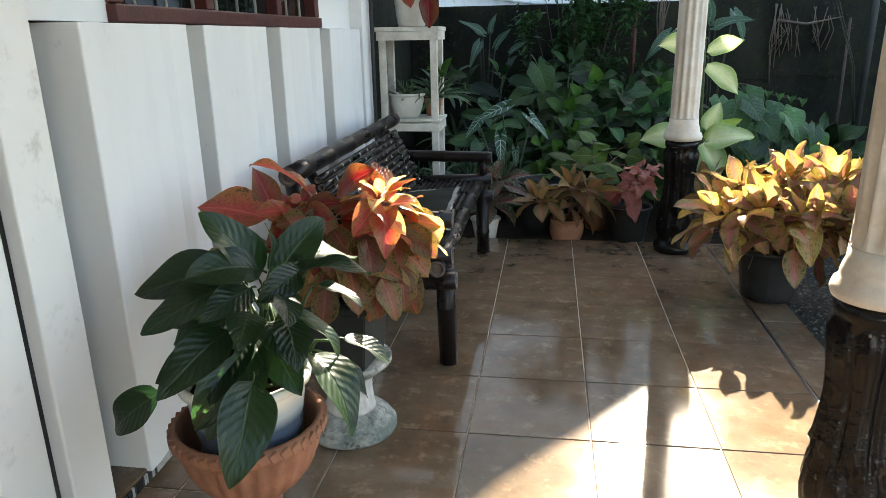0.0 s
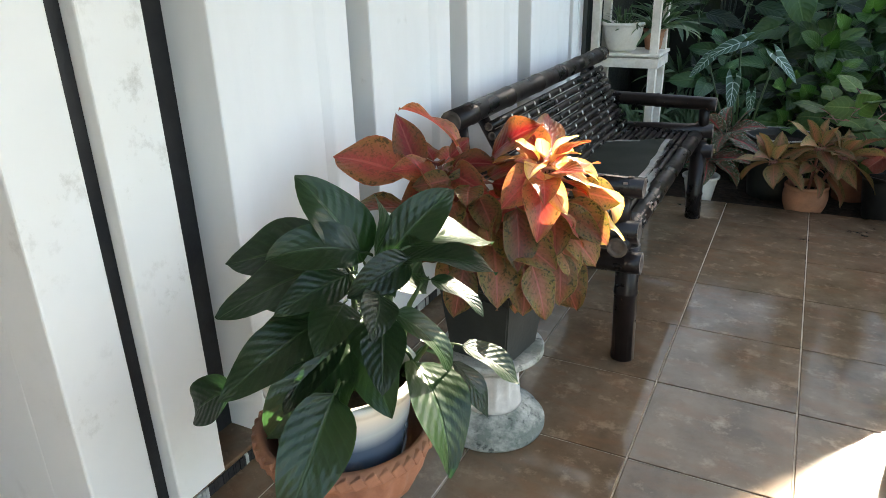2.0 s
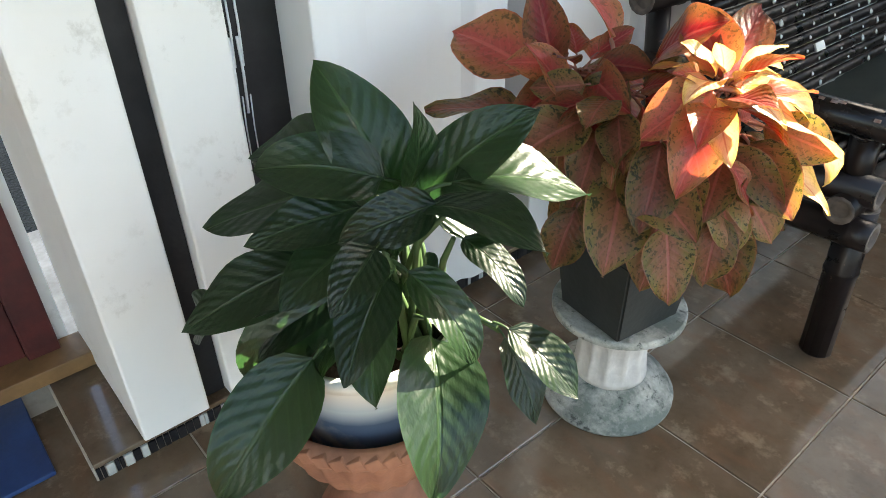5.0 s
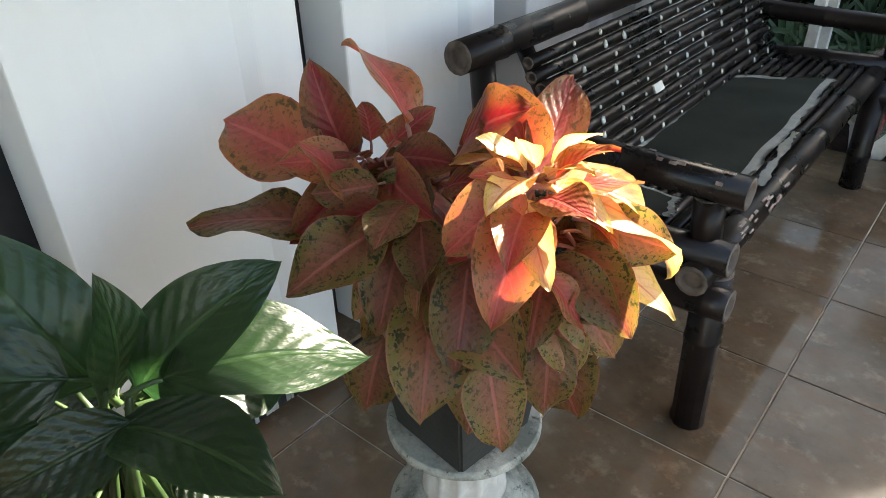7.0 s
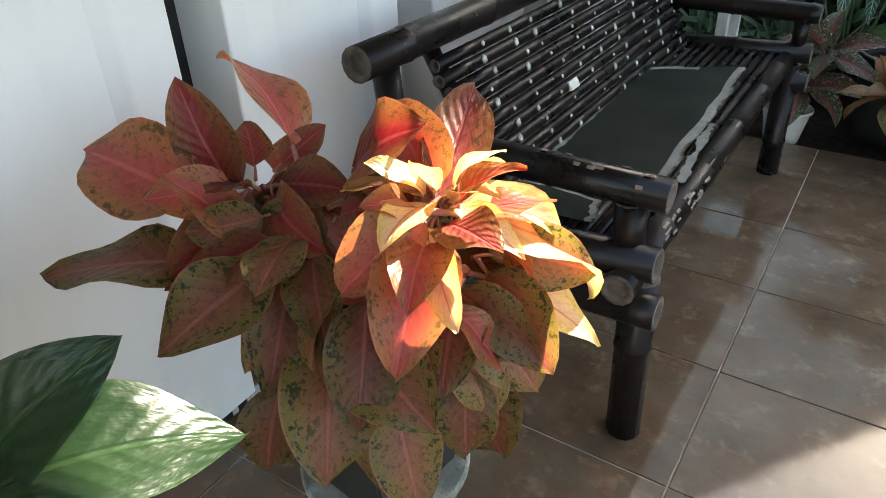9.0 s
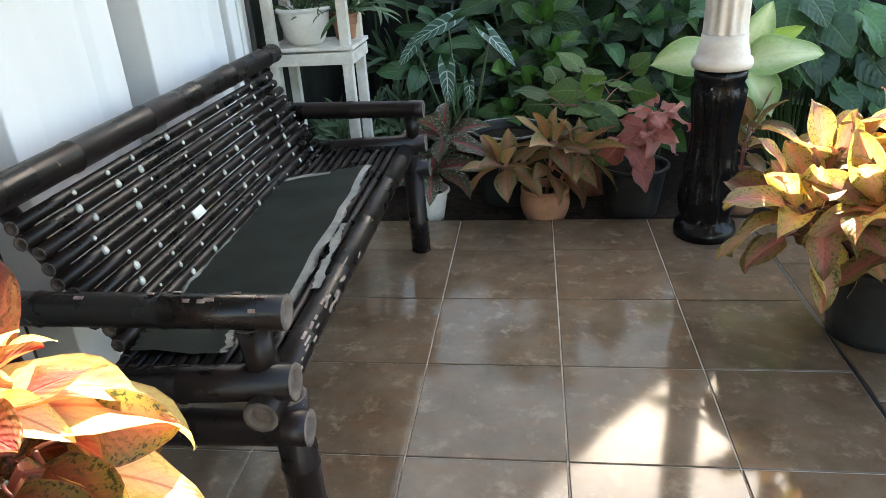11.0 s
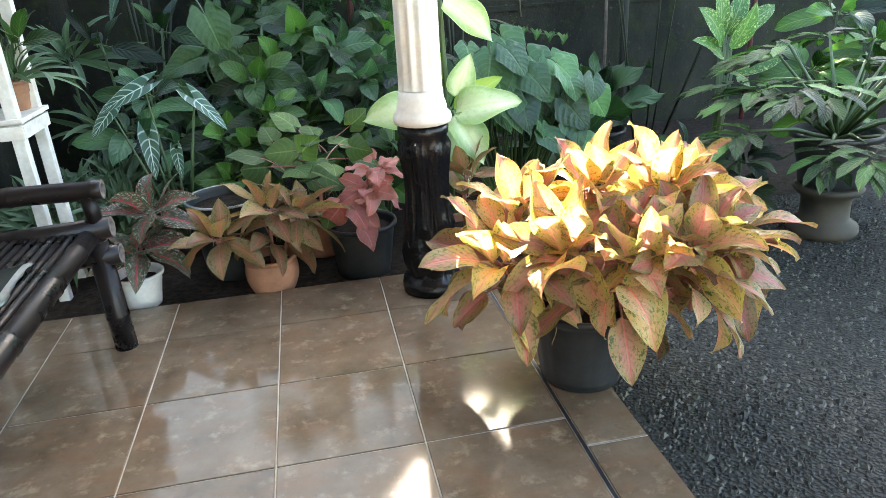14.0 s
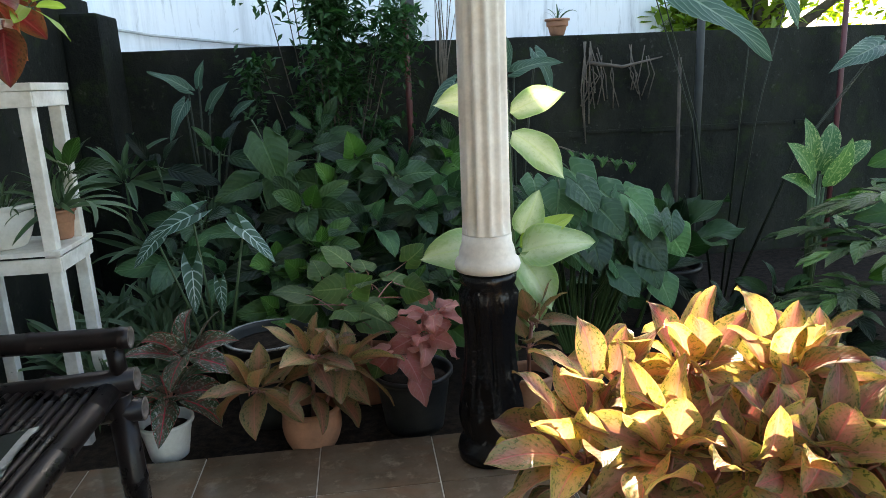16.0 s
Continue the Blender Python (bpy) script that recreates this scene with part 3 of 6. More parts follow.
# the wall of moulded panels
WALL_X, BACK_X = -1.25, -1.40
wall_left = tagged(part("wall_left", boxed((-1.62, 1.13, 0.0), (BACK_X, 4.74, 3.0)), DARK_RECESS), "house wall behind the white panels, black in its grooves", "wall", kind="structure")
upper = boxed((BACK_X, 1.215, 1.47), (-1.335, 1.90, 3.0))
box(upper, (BACK_X, 3.87, 1.47), (-1.335, 4.70, 3.0))
box(upper, (BACK_X, 1.90, 2.62), (-1.335, 3.87, 3.0))
tagged(part("wall_upper", upper, PAINT), "white painted wall above the panels and round the window", "wall", kind="structure")


def panel(y0, y1, top, parent, paint, flat=False, foot=0.05):
    """A moulded panel: two raised borders and a shallow dished middle."""
    bm = bmesh.new()
    w = y1 - y0
    if flat:
        sect = [(BACK_X, y0), (WALL_X, y0), (WALL_X, y1), (BACK_X, y1)]
    else:
        sect = [(BACK_X, y0), (WALL_X, y0), (WALL_X, y0 + 0.10 * w), (WALL_X - 0.012, y0 + 0.25 * w), (WALL_X - 0.016, y0 + 0.55 * w),
                (WALL_X - 0.014, y0 + 0.74 * w), (WALL_X + 0.004, y0 + 0.80 * w), (WALL_X + 0.002, y1), (BACK_X, y1)]
    lo = [bm.verts.new((x, y, foot)) for x, y in sect]
    hi = [bm.verts.new((x, y, top)) for x, y in sect]
    n = len(sect)
    for k in range(n):
        bm.faces.new((lo[k], lo[(k + 1) % n], hi[(k + 1) % n], hi[k]))
    bm.faces.new(hi)
    bm.faces.new(lo[::-1])
    bmesh.ops.recalc_face_normals(bm, faces=bm.faces)
    ups = [e for e in bm.edges if abs(e.verts[0].co.z - e.verts[1].co.z) > 0.5 and e.verts[0].co.x > WALL_X - 0.01]
    bmesh.ops.bevel(bm, geom=ups, offset=0.006, segments=2, affect="EDGES", profile=0.5)
    return part("panel", bm, paint, parent)


for y0, y1 in ((1.615, 2.20), (2.33, 2.92), (3.09, 3.68), (3.87, 4.52)):
    panel(y0, y1, 1.465, wall_left, PAINT)
panel(4.60, 4.70, 2.99, wall_left, PAINT, True)
panel(1.267, 1.43, 2.99, wall_left, POST_PAINT, True, 0.07)
panel(1.045, 1.207, 2.99, wall_left, POST_PAINT, True, 0.07)
end = boxed((-1.72, 1.045, 0.07), (BACK_X - 0.002, 1.12, 2.99), 0.004)
part("panel", end, POST_PAINT, wall_left)
part("recess", boxed((BACK_X + 0.002, 1.209, 0.07), (-1.292, 1.265, 2.98)), DARK_RECESS, wall_left)
gap = bmesh.new()
for yy, n in ((1.48, 6), (1.50, 6)):
    rnd = random.Random(n)
    for i in range(n):
        z0 = 0.55 + i * 0.13 + rnd.uniform(0, 0.05)
        y = yy + rnd.uniform(-0.004, 0.02)
        tube(gap, [(BACK_X + 0.001, y, z0), (BACK_X + 0.002, y + rnd.uniform(-0.008, 0.008), z0 + 0.09), (BACK_X + 0.001, y + 0.004, z0 + rnd.uniform(0.14, 0.24))], rnd.uniform(0.0018, 0.004), 5)
part("paint_drip", gap, PAINT, wall_left, "white paint drips in the black groove")

# the recessed doorway next to the posts
tagged(part("wall_doorway", boxed((-1.90, -2.6, 0.07), (-1.72, 1.02, 3.0)), POST_PAINT), "white wall of the recessed doorway", "wall", kind="structure")
door = tagged(thing("door_1", (-1.70, 0.55, 0.08), "maroon painted wooden door frame with a closed door", "door"), kind="structure")
part("door_frame", boxed((-0.015, 0.36, 0.0), (0.03, 0.44, 2.1), 0.006), MAROON, door)
part("door_frame", boxed((-0.015, -0.52, 0.0), (0.03, -0.44, 2.1), 0.006), MAROON, door)
part("door_leaf", boxed((-0.015, -0.44, 0.01), (0.005, 0.36, 2.1), 0.004), MAROON, door)
part("threshold", boxed((-0.015, -0.52, -0.01), (0.10, 0.50, 0.035), 0.005), WOOD, door, "worn brown wooden threshold")

# low tiled kerb under the wall, with a dark chipped mosaic riser
kerb = tagged(part("kerb", boxed((-1.74, 0.925, 0.001), (-1.275, 4.70, 0.05), 0.003), GROUT), "low tiled kerb along the wall foot", "kerb", kind="structure")
top = bmesh.new()
for i in range(5):
    y0 = 0.925 + i * 0.755
    box(top, (-1.737, y0 + 0.004, 0.046), (-1.268, min(4.70, y0 + 0.751), 0.060), 0.003)
part("tile", top, TILE, kerb)
rnd = random.Random(4)
chips, pale = bmesh.new(), bmesh.new()
y = 0.93
while y < 4.68:
    w = rnd.uniform(0.006, 0.02)
    box(chips if rnd.random() < 0.6 else pale, (-1.272, y, 0.008), (-1.268 + rnd.uniform(0, 0.003), y + w, 0.043), 0.0)
    y += w + 0.002
part("mosaic", chips, DARK_RECESS, kerb, "black mosaic riser")
part("mosaic", pale, CLOTH_EDGE, kerb, "white mosaic chips")

# window with maroon frame and bars
win = tagged(thing("window_1", (-1.335, 1.90, 1.47), "maroon wooden window with dark glass and a worn sill", "window"), kind="structure")
part("window_sill", boxed((-0.05, -0.02, 0.0), (0.035, 1.99, 0.055), 0.006), MAROON, win, "peeling maroon sill")
part("window_frame", boxed((-0.05, -0.02, 0.0575), (0.02, 0.05, 1.15), 0.005), MAROON, win)
part("window_frame", boxed((-0.05, 1.92, 0.0575), (0.02, 1.99, 1.15), 0.005), MAROON, win)
part("window_frame", boxed((-0.05, 0.0525, 1.08), (0.02, 1.9175, 1.15), 0.005), MAROON, win)
for yy in (0.62, 1.36):
    part("mullion", boxed((-0.05, yy, 0.0575), (0.015, yy + 0.06, 1.0775), 0.005), MAROON, win)
GLASS = Nodes("dark_window_glass", 0.03, 0.6)
GLASS.color(GLASS.mix(GLASS.noise(2), (0.006, 0.008, 0.009), (0.012, 0.014, 0.016)))
for y0, y1 in ((0.055, 0.6175), (0.6825, 1.3575), (1.4225, 1.9175)):
    part("pane", boxed((-0.046, y0, 0.0575), (-0.040, y1, 1.0775)), GLASS.mat, win)
for i in range(9):
    yy = 0.17 + 0.2 * i
    if abs(yy - 0.65) > 0.06 and abs(yy - 1.39) > 0.06:
        part("bar", tube(bmesh.new(), [(-0.02, yy, 0.05), (-0.02, yy, 1.09)], 0.007, 6), CLOTH_EDGE, win, "pale metal bar")

# ceiling, far sides
tagged(part("ceiling", boxed((-1.9, -2.6, 2.99), (1.55, 4.78, 3.06)), CEIL), "white board ceiling of the porch", "ceiling", kind="structure")
tagged(part("wall_back", boxed((-1.9, -2.75, -0.05), (1.3, -2.602, 3.06)), PAINT), "plain white wall closing the porch", "wall", kind="structure")
tagged(part("wall_side", boxed((-1.9, 4.742, -0.05), (-1.262, 4.86, 3.0)), PAINT), "white end of the house wall", "wall", kind="structure")

wall_g = bmesh.new()
box(wall_g, (-1.35, 7.2, -0.06), (9.0, 7.36, 1.70), 0.01)
tagged(part("wall_garden", wall_g, MOSSY), "dark mossy concrete garden wall with damp stains", "wall", kind="structure")
side = boxed((-1.55, 4.87, -0.06), (-1.352, 7.36, 2.05), 0.01)
box(side, (-1.35, 6.80, -0.06), (-1.12, 7.19, 1.92), 0.02)
tagged(part("wall_garden_side", side, MOSSY), "mossy side wall of the garden", "wall", kind="structure")
ledge = bmesh.new()
for i in range(8):
    box(ledge, (0.9 + i * 0.42, 7.185, 0.98 - 0.012 * (i % 3)), (1.28 + i * 0.42, 7.199, 1.0), 0.002)
part("joint", ledge, MOSSY, bpy.data.objects["wall_garden"])

# neighbouring house behind the garden
house = thing("house", (0, 8.3, GROUND), "white neighbouring house with rain-streaked wall, unseen gable and roof added to block sun", "house")
# gable and roof are unseen; pitch and break are set to block the sun
RIDGE, EAVES, BREAK, PITCH, STEEP = -1.2, 2.55, 1.0, 1.05, 1.42


def roof_z(x):
    """Height above the ground of the unseen roof's underside, fitted to the sun's edge."""
    x = RIDGE + abs(x - RIDGE)
    return 4.15 + (STEEP if x < BREAK else PITCH) * (BREAK - x)


bm = bmesh.new()
outline = [EAVES, BREAK, RIDGE, 2 * RIDGE - BREAK, 2 * RIDGE - EAVES]
gable = [(2 * RIDGE - EAVES, 0), (EAVES, 0)] + [(x, roof_z(x)) for x in outline]
front = [bm.verts.new((x, 0.0, z)) for x, z in gable]
back = [bm.verts.new((x, 4.0, z)) for x, z in gable]
bm.faces.new(front)
bm.faces.new(back[::-1])
for k in range(7):
    bm.faces.new((front[k], back[k], back[(k + 1) % 7], front[(k + 1) % 7]))
bmesh.ops.recalc_face_normals(bm, faces=bm.faces)
part("wall", bm, WHITEWASH, house)
for sgn in (1, -1):
    bm = bmesh.new()
    ring = []
    for u, up in ((0.0, 0.004), (BREAK - RIDGE, 0.004), (EAVES - RIDGE + 0.12, 0.004), (EAVES - RIDGE + 0.12, 0.104), (BREAK - RIDGE, 0.104), (0.0, 0.104)):
        ring.append((RIDGE + sgn * u, roof_z(RIDGE + u) + up))
    f0 = [bm.verts.new((x, -0.1, z)) for x, z in ring]
    f1 = [bm.verts.new((x, 4.1, z)) for x, z in ring]
    bm.faces.new(f0)
    bm.faces.new(f1[::-1])
    for k in range(6):
        bm.faces.new((f0[k], f1[k], f1[(k + 1) % 6], f0[(k + 1) % 6]))
    bmesh.ops.recalc_face_normals(bm, faces=bm.faces)
    part("roof", bm, ROOF, house)
part("wall", boxed((EAVES + 0.002, 0.15, 0.0), (3.6, 0.35, 2.25)), WHITEWASH, house)
part("pipe", tube(bmesh.new(), [(-1.8, -0.03, 2.05), (-1.2, -0.04, 1.93), (-0.2, -0.03, 1.80), (0.4, -0.03, 1.78)], 0.012, 6), CLOTH_EDGE, house)
part("drain_pipe", tube(bmesh.new(), [(0.93, -0.06, 0.0), (0.93, -0.06, 3.0)], 0.055, 10), GREYPOLE, house)


# porch columns
def column(y):
    c = thing("column", (0.875, y, 0.0), "porch column, black carved base and cream fluted shaft", "column", "porch columns")
    tagged(c, kind="structure")

    def leafy(i, k, r):
        a = 2 * math.pi * k / 96
        tier = 0 if i < 9 else 1
        return r * (1 + (0.15 * abs(math.cos(4 * a + tier * 1.57)) ** 0.7 + 0.035 * math.cos(24 * a + 0.35 * i) - 0.10 if 3 < i < 17 else 0))
    prof = [(0.13, 0.0), (0.135, 0.03), (0.128, 0.06), (0.105, 0.07), (0.10, 0.09), (0.112, 0.13), (0.118, 0.18), (0.112, 0.24), (0.102, 0.28), (0.108, 0.31),
            (0.100, 0.34), (0.094, 0.40), (0.090, 0.46), (0.092, 0.52), (0.098, 0.57), (0.104, 0.62), (0.106, 0.66), (0.096, 0.69), (0.104, 0.705), (0.106, 0.73), (0.094, 0.742)]
    part("base", lathe(bmesh.new(), prof, 96, 0, None, leafy), BLACK, c, "chipped black carved base")
    ring = [(0.098, 0.742), (0.116, 0.748), (0.121, 0.765), (0.116, 0.785), (0.104, 0.795), (0.102, 0.815), (0.098, 0.83), (0.092, 0.845), (0.090, 0.88)]
    part("collar", lathe(bmesh.new(), ring, 48), COLUMN, c)

    def flute(i, k, r):
        q = k % 6
        deep = 0.0 if i in (0, 4) else (0.4 if i in (1, 3) else 1.0)
        return r - deep * (0.0, 0.007, 0.016, 0.019, 0.016, 0.007)[q]
    part("shaft", lathe(bmesh.new(), [(0.0895, 0.881), (0.0895, 0.885), (0.0885, 0.925), (0.082, 2.78), (0.082, 2.80)], 72, 0, None, flute), COLUMN, c)
    part("capital", lathe(bmesh.new(), [(0.084, 2.801), (0.10, 2.83), (0.095, 2.86), (0.13, 2.92), (0.14, 2.985)], 48), COLUMN, c)


column(4.47)
column(1.62)

# ---- bamboo bench ----
bench = thing("bamboo_bench", (0, 0, 0), "long black bamboo bench with slatted back and worn varnish", "bench")
NEAR, FAR = 2.62, 4.30
FX, BX = -0.40, -0.95
for i, y in enumerate((NEAR, FAR)):
    culm("leg", (FX, y, 0), (FX - 0.012, y, 0.455), 0.043, bench, 12, 0.3, i)
    culm("leg", (BX - 0.02, y - 0.03, 0), (-1.075, y, 0.86), 0.034, bench, 12, 0.3, i + 5)
    s = -0.045 if i == 0 else 0.0
    drop = 0.026 if i == 0 else 0.0
    culm("crossbar", (-1.06, y + s, 0.385), (-0.335 - drop * 0.7, y + s, 0.395 + drop * 0.5), 0.040, bench, 12, 0.25, i + 8)
    culm("crossbar", (-1.05, y + s * 0.6, 0.475), (-0.345 - drop, y + s * 0.8, 0.505 + drop * 0.5), 0.040, bench, 12, 0.25, i + 10)
    culm("armrest", (-1.07, y + s * 0.4, 0.66 + drop * 0.5), (-0.345 - drop, y + s * 0.4, 0.650 + drop * 0.8), 0.037, bench, 12, 0.25, i + 12)
    culm("arm_post", (FX + 0.005 - 1.7 * drop, y + s * 0.4, 0.50), (FX - 0.005 - 1.7 * drop, y + s * 0.4, 0.64), 0.028 + drop * 0.25, bench, 10, 0.3, i + 15)
    culm("back_post", (-0.80, y + (0.13 if i == 0 else -0.08), 0.44), (-1.045, y + (0.13 if i == 0 else -0.08), 0.855), 0.024, bench, 10, 0.3, i + 17)
culm("front_rail", (FX - 0.03, NEAR - 0.10, 0.475), (FX - 0.03, FAR + 0.10, 0.475), 0.037, bench, 12, 0.3, 20)
culm("back_rail", (-1.03, NEAR - 0.15, 0.872), (-1.03, FAR + 0.19, 0.872), 0.041, bench, 14, 0.33, 21)
culm("seat_rail", (-0.82, NEAR, 0.455), (-0.82, FAR, 0.455), 0.026, bench, 10, 0.3, 22)
culm("stretcher", (BX, NEAR, 0.20), (BX, FAR, 0.20), 0.024, bench, 10, 0.3, 23)
for i in range(11):
    f = (i + 0.6) / 11.4
    x, z = -0.815 + (-1.02 + 0.815) * f + 0.015, 0.475 + 0.365 * f
    culm("back_slat", (x + 0.01, NEAR + 0.06 + 0.01 * (i % 3), z), (x + 0.01, FAR - 0.02 - 0.015 * (i % 2), z + 0.002), 0.0175, bench, 8, 0.24, 30 + i)
for i in range(12):
    x = -0.80 + i * 0.0325
    culm("seat_slat", (x, NEAR + 0.03, 0.493), (x, FAR - 0.02, 0.493), 0.0145, bench, 8, 0.27, 50 + i)
nails = bmesh.new()
rnd = random.Random(9)
for i in range(11):
    f = (i + 0.6) / 11.4
    for j in range(9):
        y = NEAR + 0.25 + j * 0.165 + rnd.uniform(-0.05, 0.05)
        c = Vector((-0.790 - 0.205 * f + 0.016, y, 0.475 + 0.365 * f + 0.006))
        lathe(nails, [(0.009 * rnd.uniform(0.4, 1.6), 0), (0.005, 0.003)], 6, 0, Matrix.Translation(c) @ Matrix.Rotation(radians(70), 4, "Y"))
tagged(part("nail", nails, CLOTH_EDGE, bench, "pale nail heads and paint chips"), kind="stuff")
part("tag", boxed((-0.004, -0.03, -0.014), (0.004, 0.03, 0.014), 0.002), CERAMIC, bench, "small white label on the back").matrix_local = pose(-0.855, 3.236, 0.627, 0, -30, 0)


chips = bmesh.new()
rnd = random.Random(12)
for k in range(26):
    y = NEAR - 0.02 + 0.65 * rnd.random() ** 1.4
    a = radians(rnd.uniform(20, 75))
    box(chips, (-rnd.uniform(0.001, 0.005), -rnd.uniform(0.003, 0.03), -0.0012), (rnd.uniform(0.001, 0.005), rnd.uniform(0.003, 0.03), 0.0012), 0.0, 0, pose(FX - 0.03 + 0.0372 * math.sin(a), y, 0.475 + 0.0372 * math.cos(a), 0, math.degrees(a), rnd.uniform(-6, 6)))
for k in range(9):
    x, a = rnd.uniform(-0.9, -0.40), radians(rnd.uniform(-60, 30))
    box(chips, (-rnd.uniform(0.004, 0.014), -0.004, -0.0012), (rnd.uniform(0.004, 0.014), 0.004, 0.0012), 0.0, 0, pose(x, NEAR - 0.018 + 0.0375 * math.sin(a), 0.672 + 0.0375 * math.cos(a), -math.degrees(a), 0, 0))
tagged(part("paint_chip", chips, plain("worn_pale_bamboo", (0.30, 0.26, 0.24), (0.16, 0.09, 0.07), 40, 0.8), bench, "pale worn chips in the varnish"), kind="stuff")


def cloth(x0, x1, y0, y1, z, seed, white, skew=0.0):
    """A thin cloth runner, slightly rumpled, with a frayed white hem and a slanting far end."""
    bm = bmesh.new()
    nx, ny = 22, 60
    rows = []
    for j in range(ny + 1):
        row = []
        for i in range(nx + 1):
            fx, fy = i / nx, j / ny
            rim = max(0.0, abs(2 * fx - 1) - 0.8) / 0.2
            x = x0 + (x1 - x0) * fx + 0.014 * noise.noise((fy * 5 + seed, fx, 1.0)) + 0.010 * rim * noise.noise((fy * 23 + seed, fx * 2, 3.0)) - 0.03 * (fy - 0.5)
            y = y0 + (y1 - y0) * fy + 0.012 * noise.noise((fx * 6, seed, 2.0)) + skew * fx * fy
            row.append(bm.verts.new((x, y, z + 0.007 * noise.noise((x * 9, y * 7, seed)) + 0.006 * rim * noise.noise((fy * 17, seed, fx * 3)) + 0.005)))
        rows.append(row)
    for j in range(ny):
        for i in range(nx):
            f = bm.faces.new((rows[j][i], rows[j][i + 1], rows[j + 1][i + 1], rows[j + 1][i]))
            f.smooth = True
            hem = i in white[0] or (j in white[1] and i < white[2])
            f.material_index = 1 if hem else 0
    bmesh.ops.solidify(bm, geom=list(bm.faces), thickness=0.004)
    return bm


tagged(part("seat_cloth", cloth(-0.815, -0.490, 2.86, 3.825, 0.515, 1, ((0, 20, 21), (58, 59), 12), 0.15), (CLOTH, CLOTH_EDGE)), "dark green cloth runner with frayed white hems, lying on the bench", "cloth")
tagged(part("cloth_strip", cloth(-0.474, -0.452, 2.98, 3.40, 0.513, 3, (range(22), (), 0)), (CLOTH, CLOTH_EDGE)), "narrow torn white cloth strip on the bench slats", "cloth")
tagged(part("seat_cloth", cloth(-0.80, -0.565, 2.68, 2.80, 0.515, 2, ((20, 21), (55, 56, 57, 58, 59), 22)), (CLOTH, CLOTH_EDGE)), "folded dark cloth with a white hem on the bench", "cloth")


# ---- peace lily in its urn ----
URN = Vector((-0.765, 1.372, 0.0))
urn = thing("planter_urn", URN, "terracotta footed urn with ribbed bowl and braided rim", "planter")


def ribbed(i, k, r):
    return r * (1 + (0.025 * math.cos(24 * 2 * math.pi * k / 120) if 7 <= i <= 12 else 0.0))


prof = [(0.130, 0.0), (0.135, 0.03), (0.115, 0.05), (0.08, 0.10), (0.066, 0.15), (0.070, 0.19), (0.09, 0.21), (0.122, 0.235), (0.150, 0.27), (0.170, 0.31), (0.180, 0.345), (0.184, 0.365),
        (0.187, 0.372), (0.195, 0.376), (0.204, 0.390), (0.204, 0.404), (0.193, 0.415), (0.182, 0.415), (0.175, 0.395), (0.165, 0.33), (0.13, 0.29)]
prof = [(r * 1.02, z * 1.05) for r, z in prof]
part("bowl", lathe(bmesh.new(), prof, 120, 0, None, ribbed), TERRACOTTA, urn)
bm = bmesh.new()
for k in range(44):
    a = 2 * math.pi * k / 44
    box(bm, (-0.010, -0.0135, -0.013), (0.006, 0.0135, 0.013), 0.004, 0, pose(0, 0, 0, 0, 0, math.degrees(a)) @ pose(0.204, 0, 0.418, 25, 0, 0))
part("rim_braid", bm, TERRACOTTA, urn, "braided terracotta rim")

lily = thing("potted_plant", (-0.757, 1.364, 0.31), "peace lily with glossy dark green leaves in a white pot", "plant")
BAND = Nodes("white_glazed_pot_blue_band", 0.25, 0.5)
sep = BAND.n("SeparateXYZ", Vector=BAND.where("Object"))
c = BAND.mix(BAND.ramp(sep.outputs[2], 0.225, 0.185), (0.72, 0.70, 0.64), (0.40, 0.46, 0.50))
c = BAND.mix(BAND.ramp(sep.outputs[2], 0.18, 0.145), c, (0.07, 0.10, 0.15))
c = BAND.mix(BAND.math("MULTIPLY", BAND.ramp(BAND.noise(9, 5), 0.55, 0.7), 0.4), c, (0.45, 0.38, 0.28))
BAND.color(c)
pot(lily, (0, 0, 0), 0.125, 0.160, 0.265, BAND.mat, 0.012, label="white glazed pot with a bluish band")
peace = leaf_kinds("leaf", L_PEACE, 9, 11, width=0.52, bend=0.85, fold=0.20, wave=0.03, a=0.58, b=0.90, nu=14, nv=6, stalk=0.16, stalk_radius=0.016, stem=STEM_GREEN)
LILY_UPPER = [  # foot and tip of the upper blades, roll
    (-0.72, 1.427, 0.81, -0.841, 1.378, 0.997, 10), (-0.711, 1.439, 0.80, -0.70, 1.455, 0.955, 60), (-0.692, 1.459, 0.80, -0.591, 1.606, 0.935, -10), (-0.80, 1.43, 0.84, -1.012, 1.326, 0.792, 0),
    (-0.71, 1.40, 0.845, -0.83, 1.25, 0.865, 0), (-0.78, 1.38, 0.81, -0.92, 1.19, 0.745, 10), (-0.715, 1.36, 0.81, -0.77, 1.19, 0.785, 0), (-0.60, 1.41, 0.845, -0.668, 1.285, 0.80, -12),
    (-0.61, 1.40, 0.84, -0.427, 1.454, 0.825, 8), (-0.625, 1.46, 0.85, -0.525, 1.66, 0.795, 0), (-0.56, 1.425, 0.80, -0.448, 1.438, 0.735, 0),
]
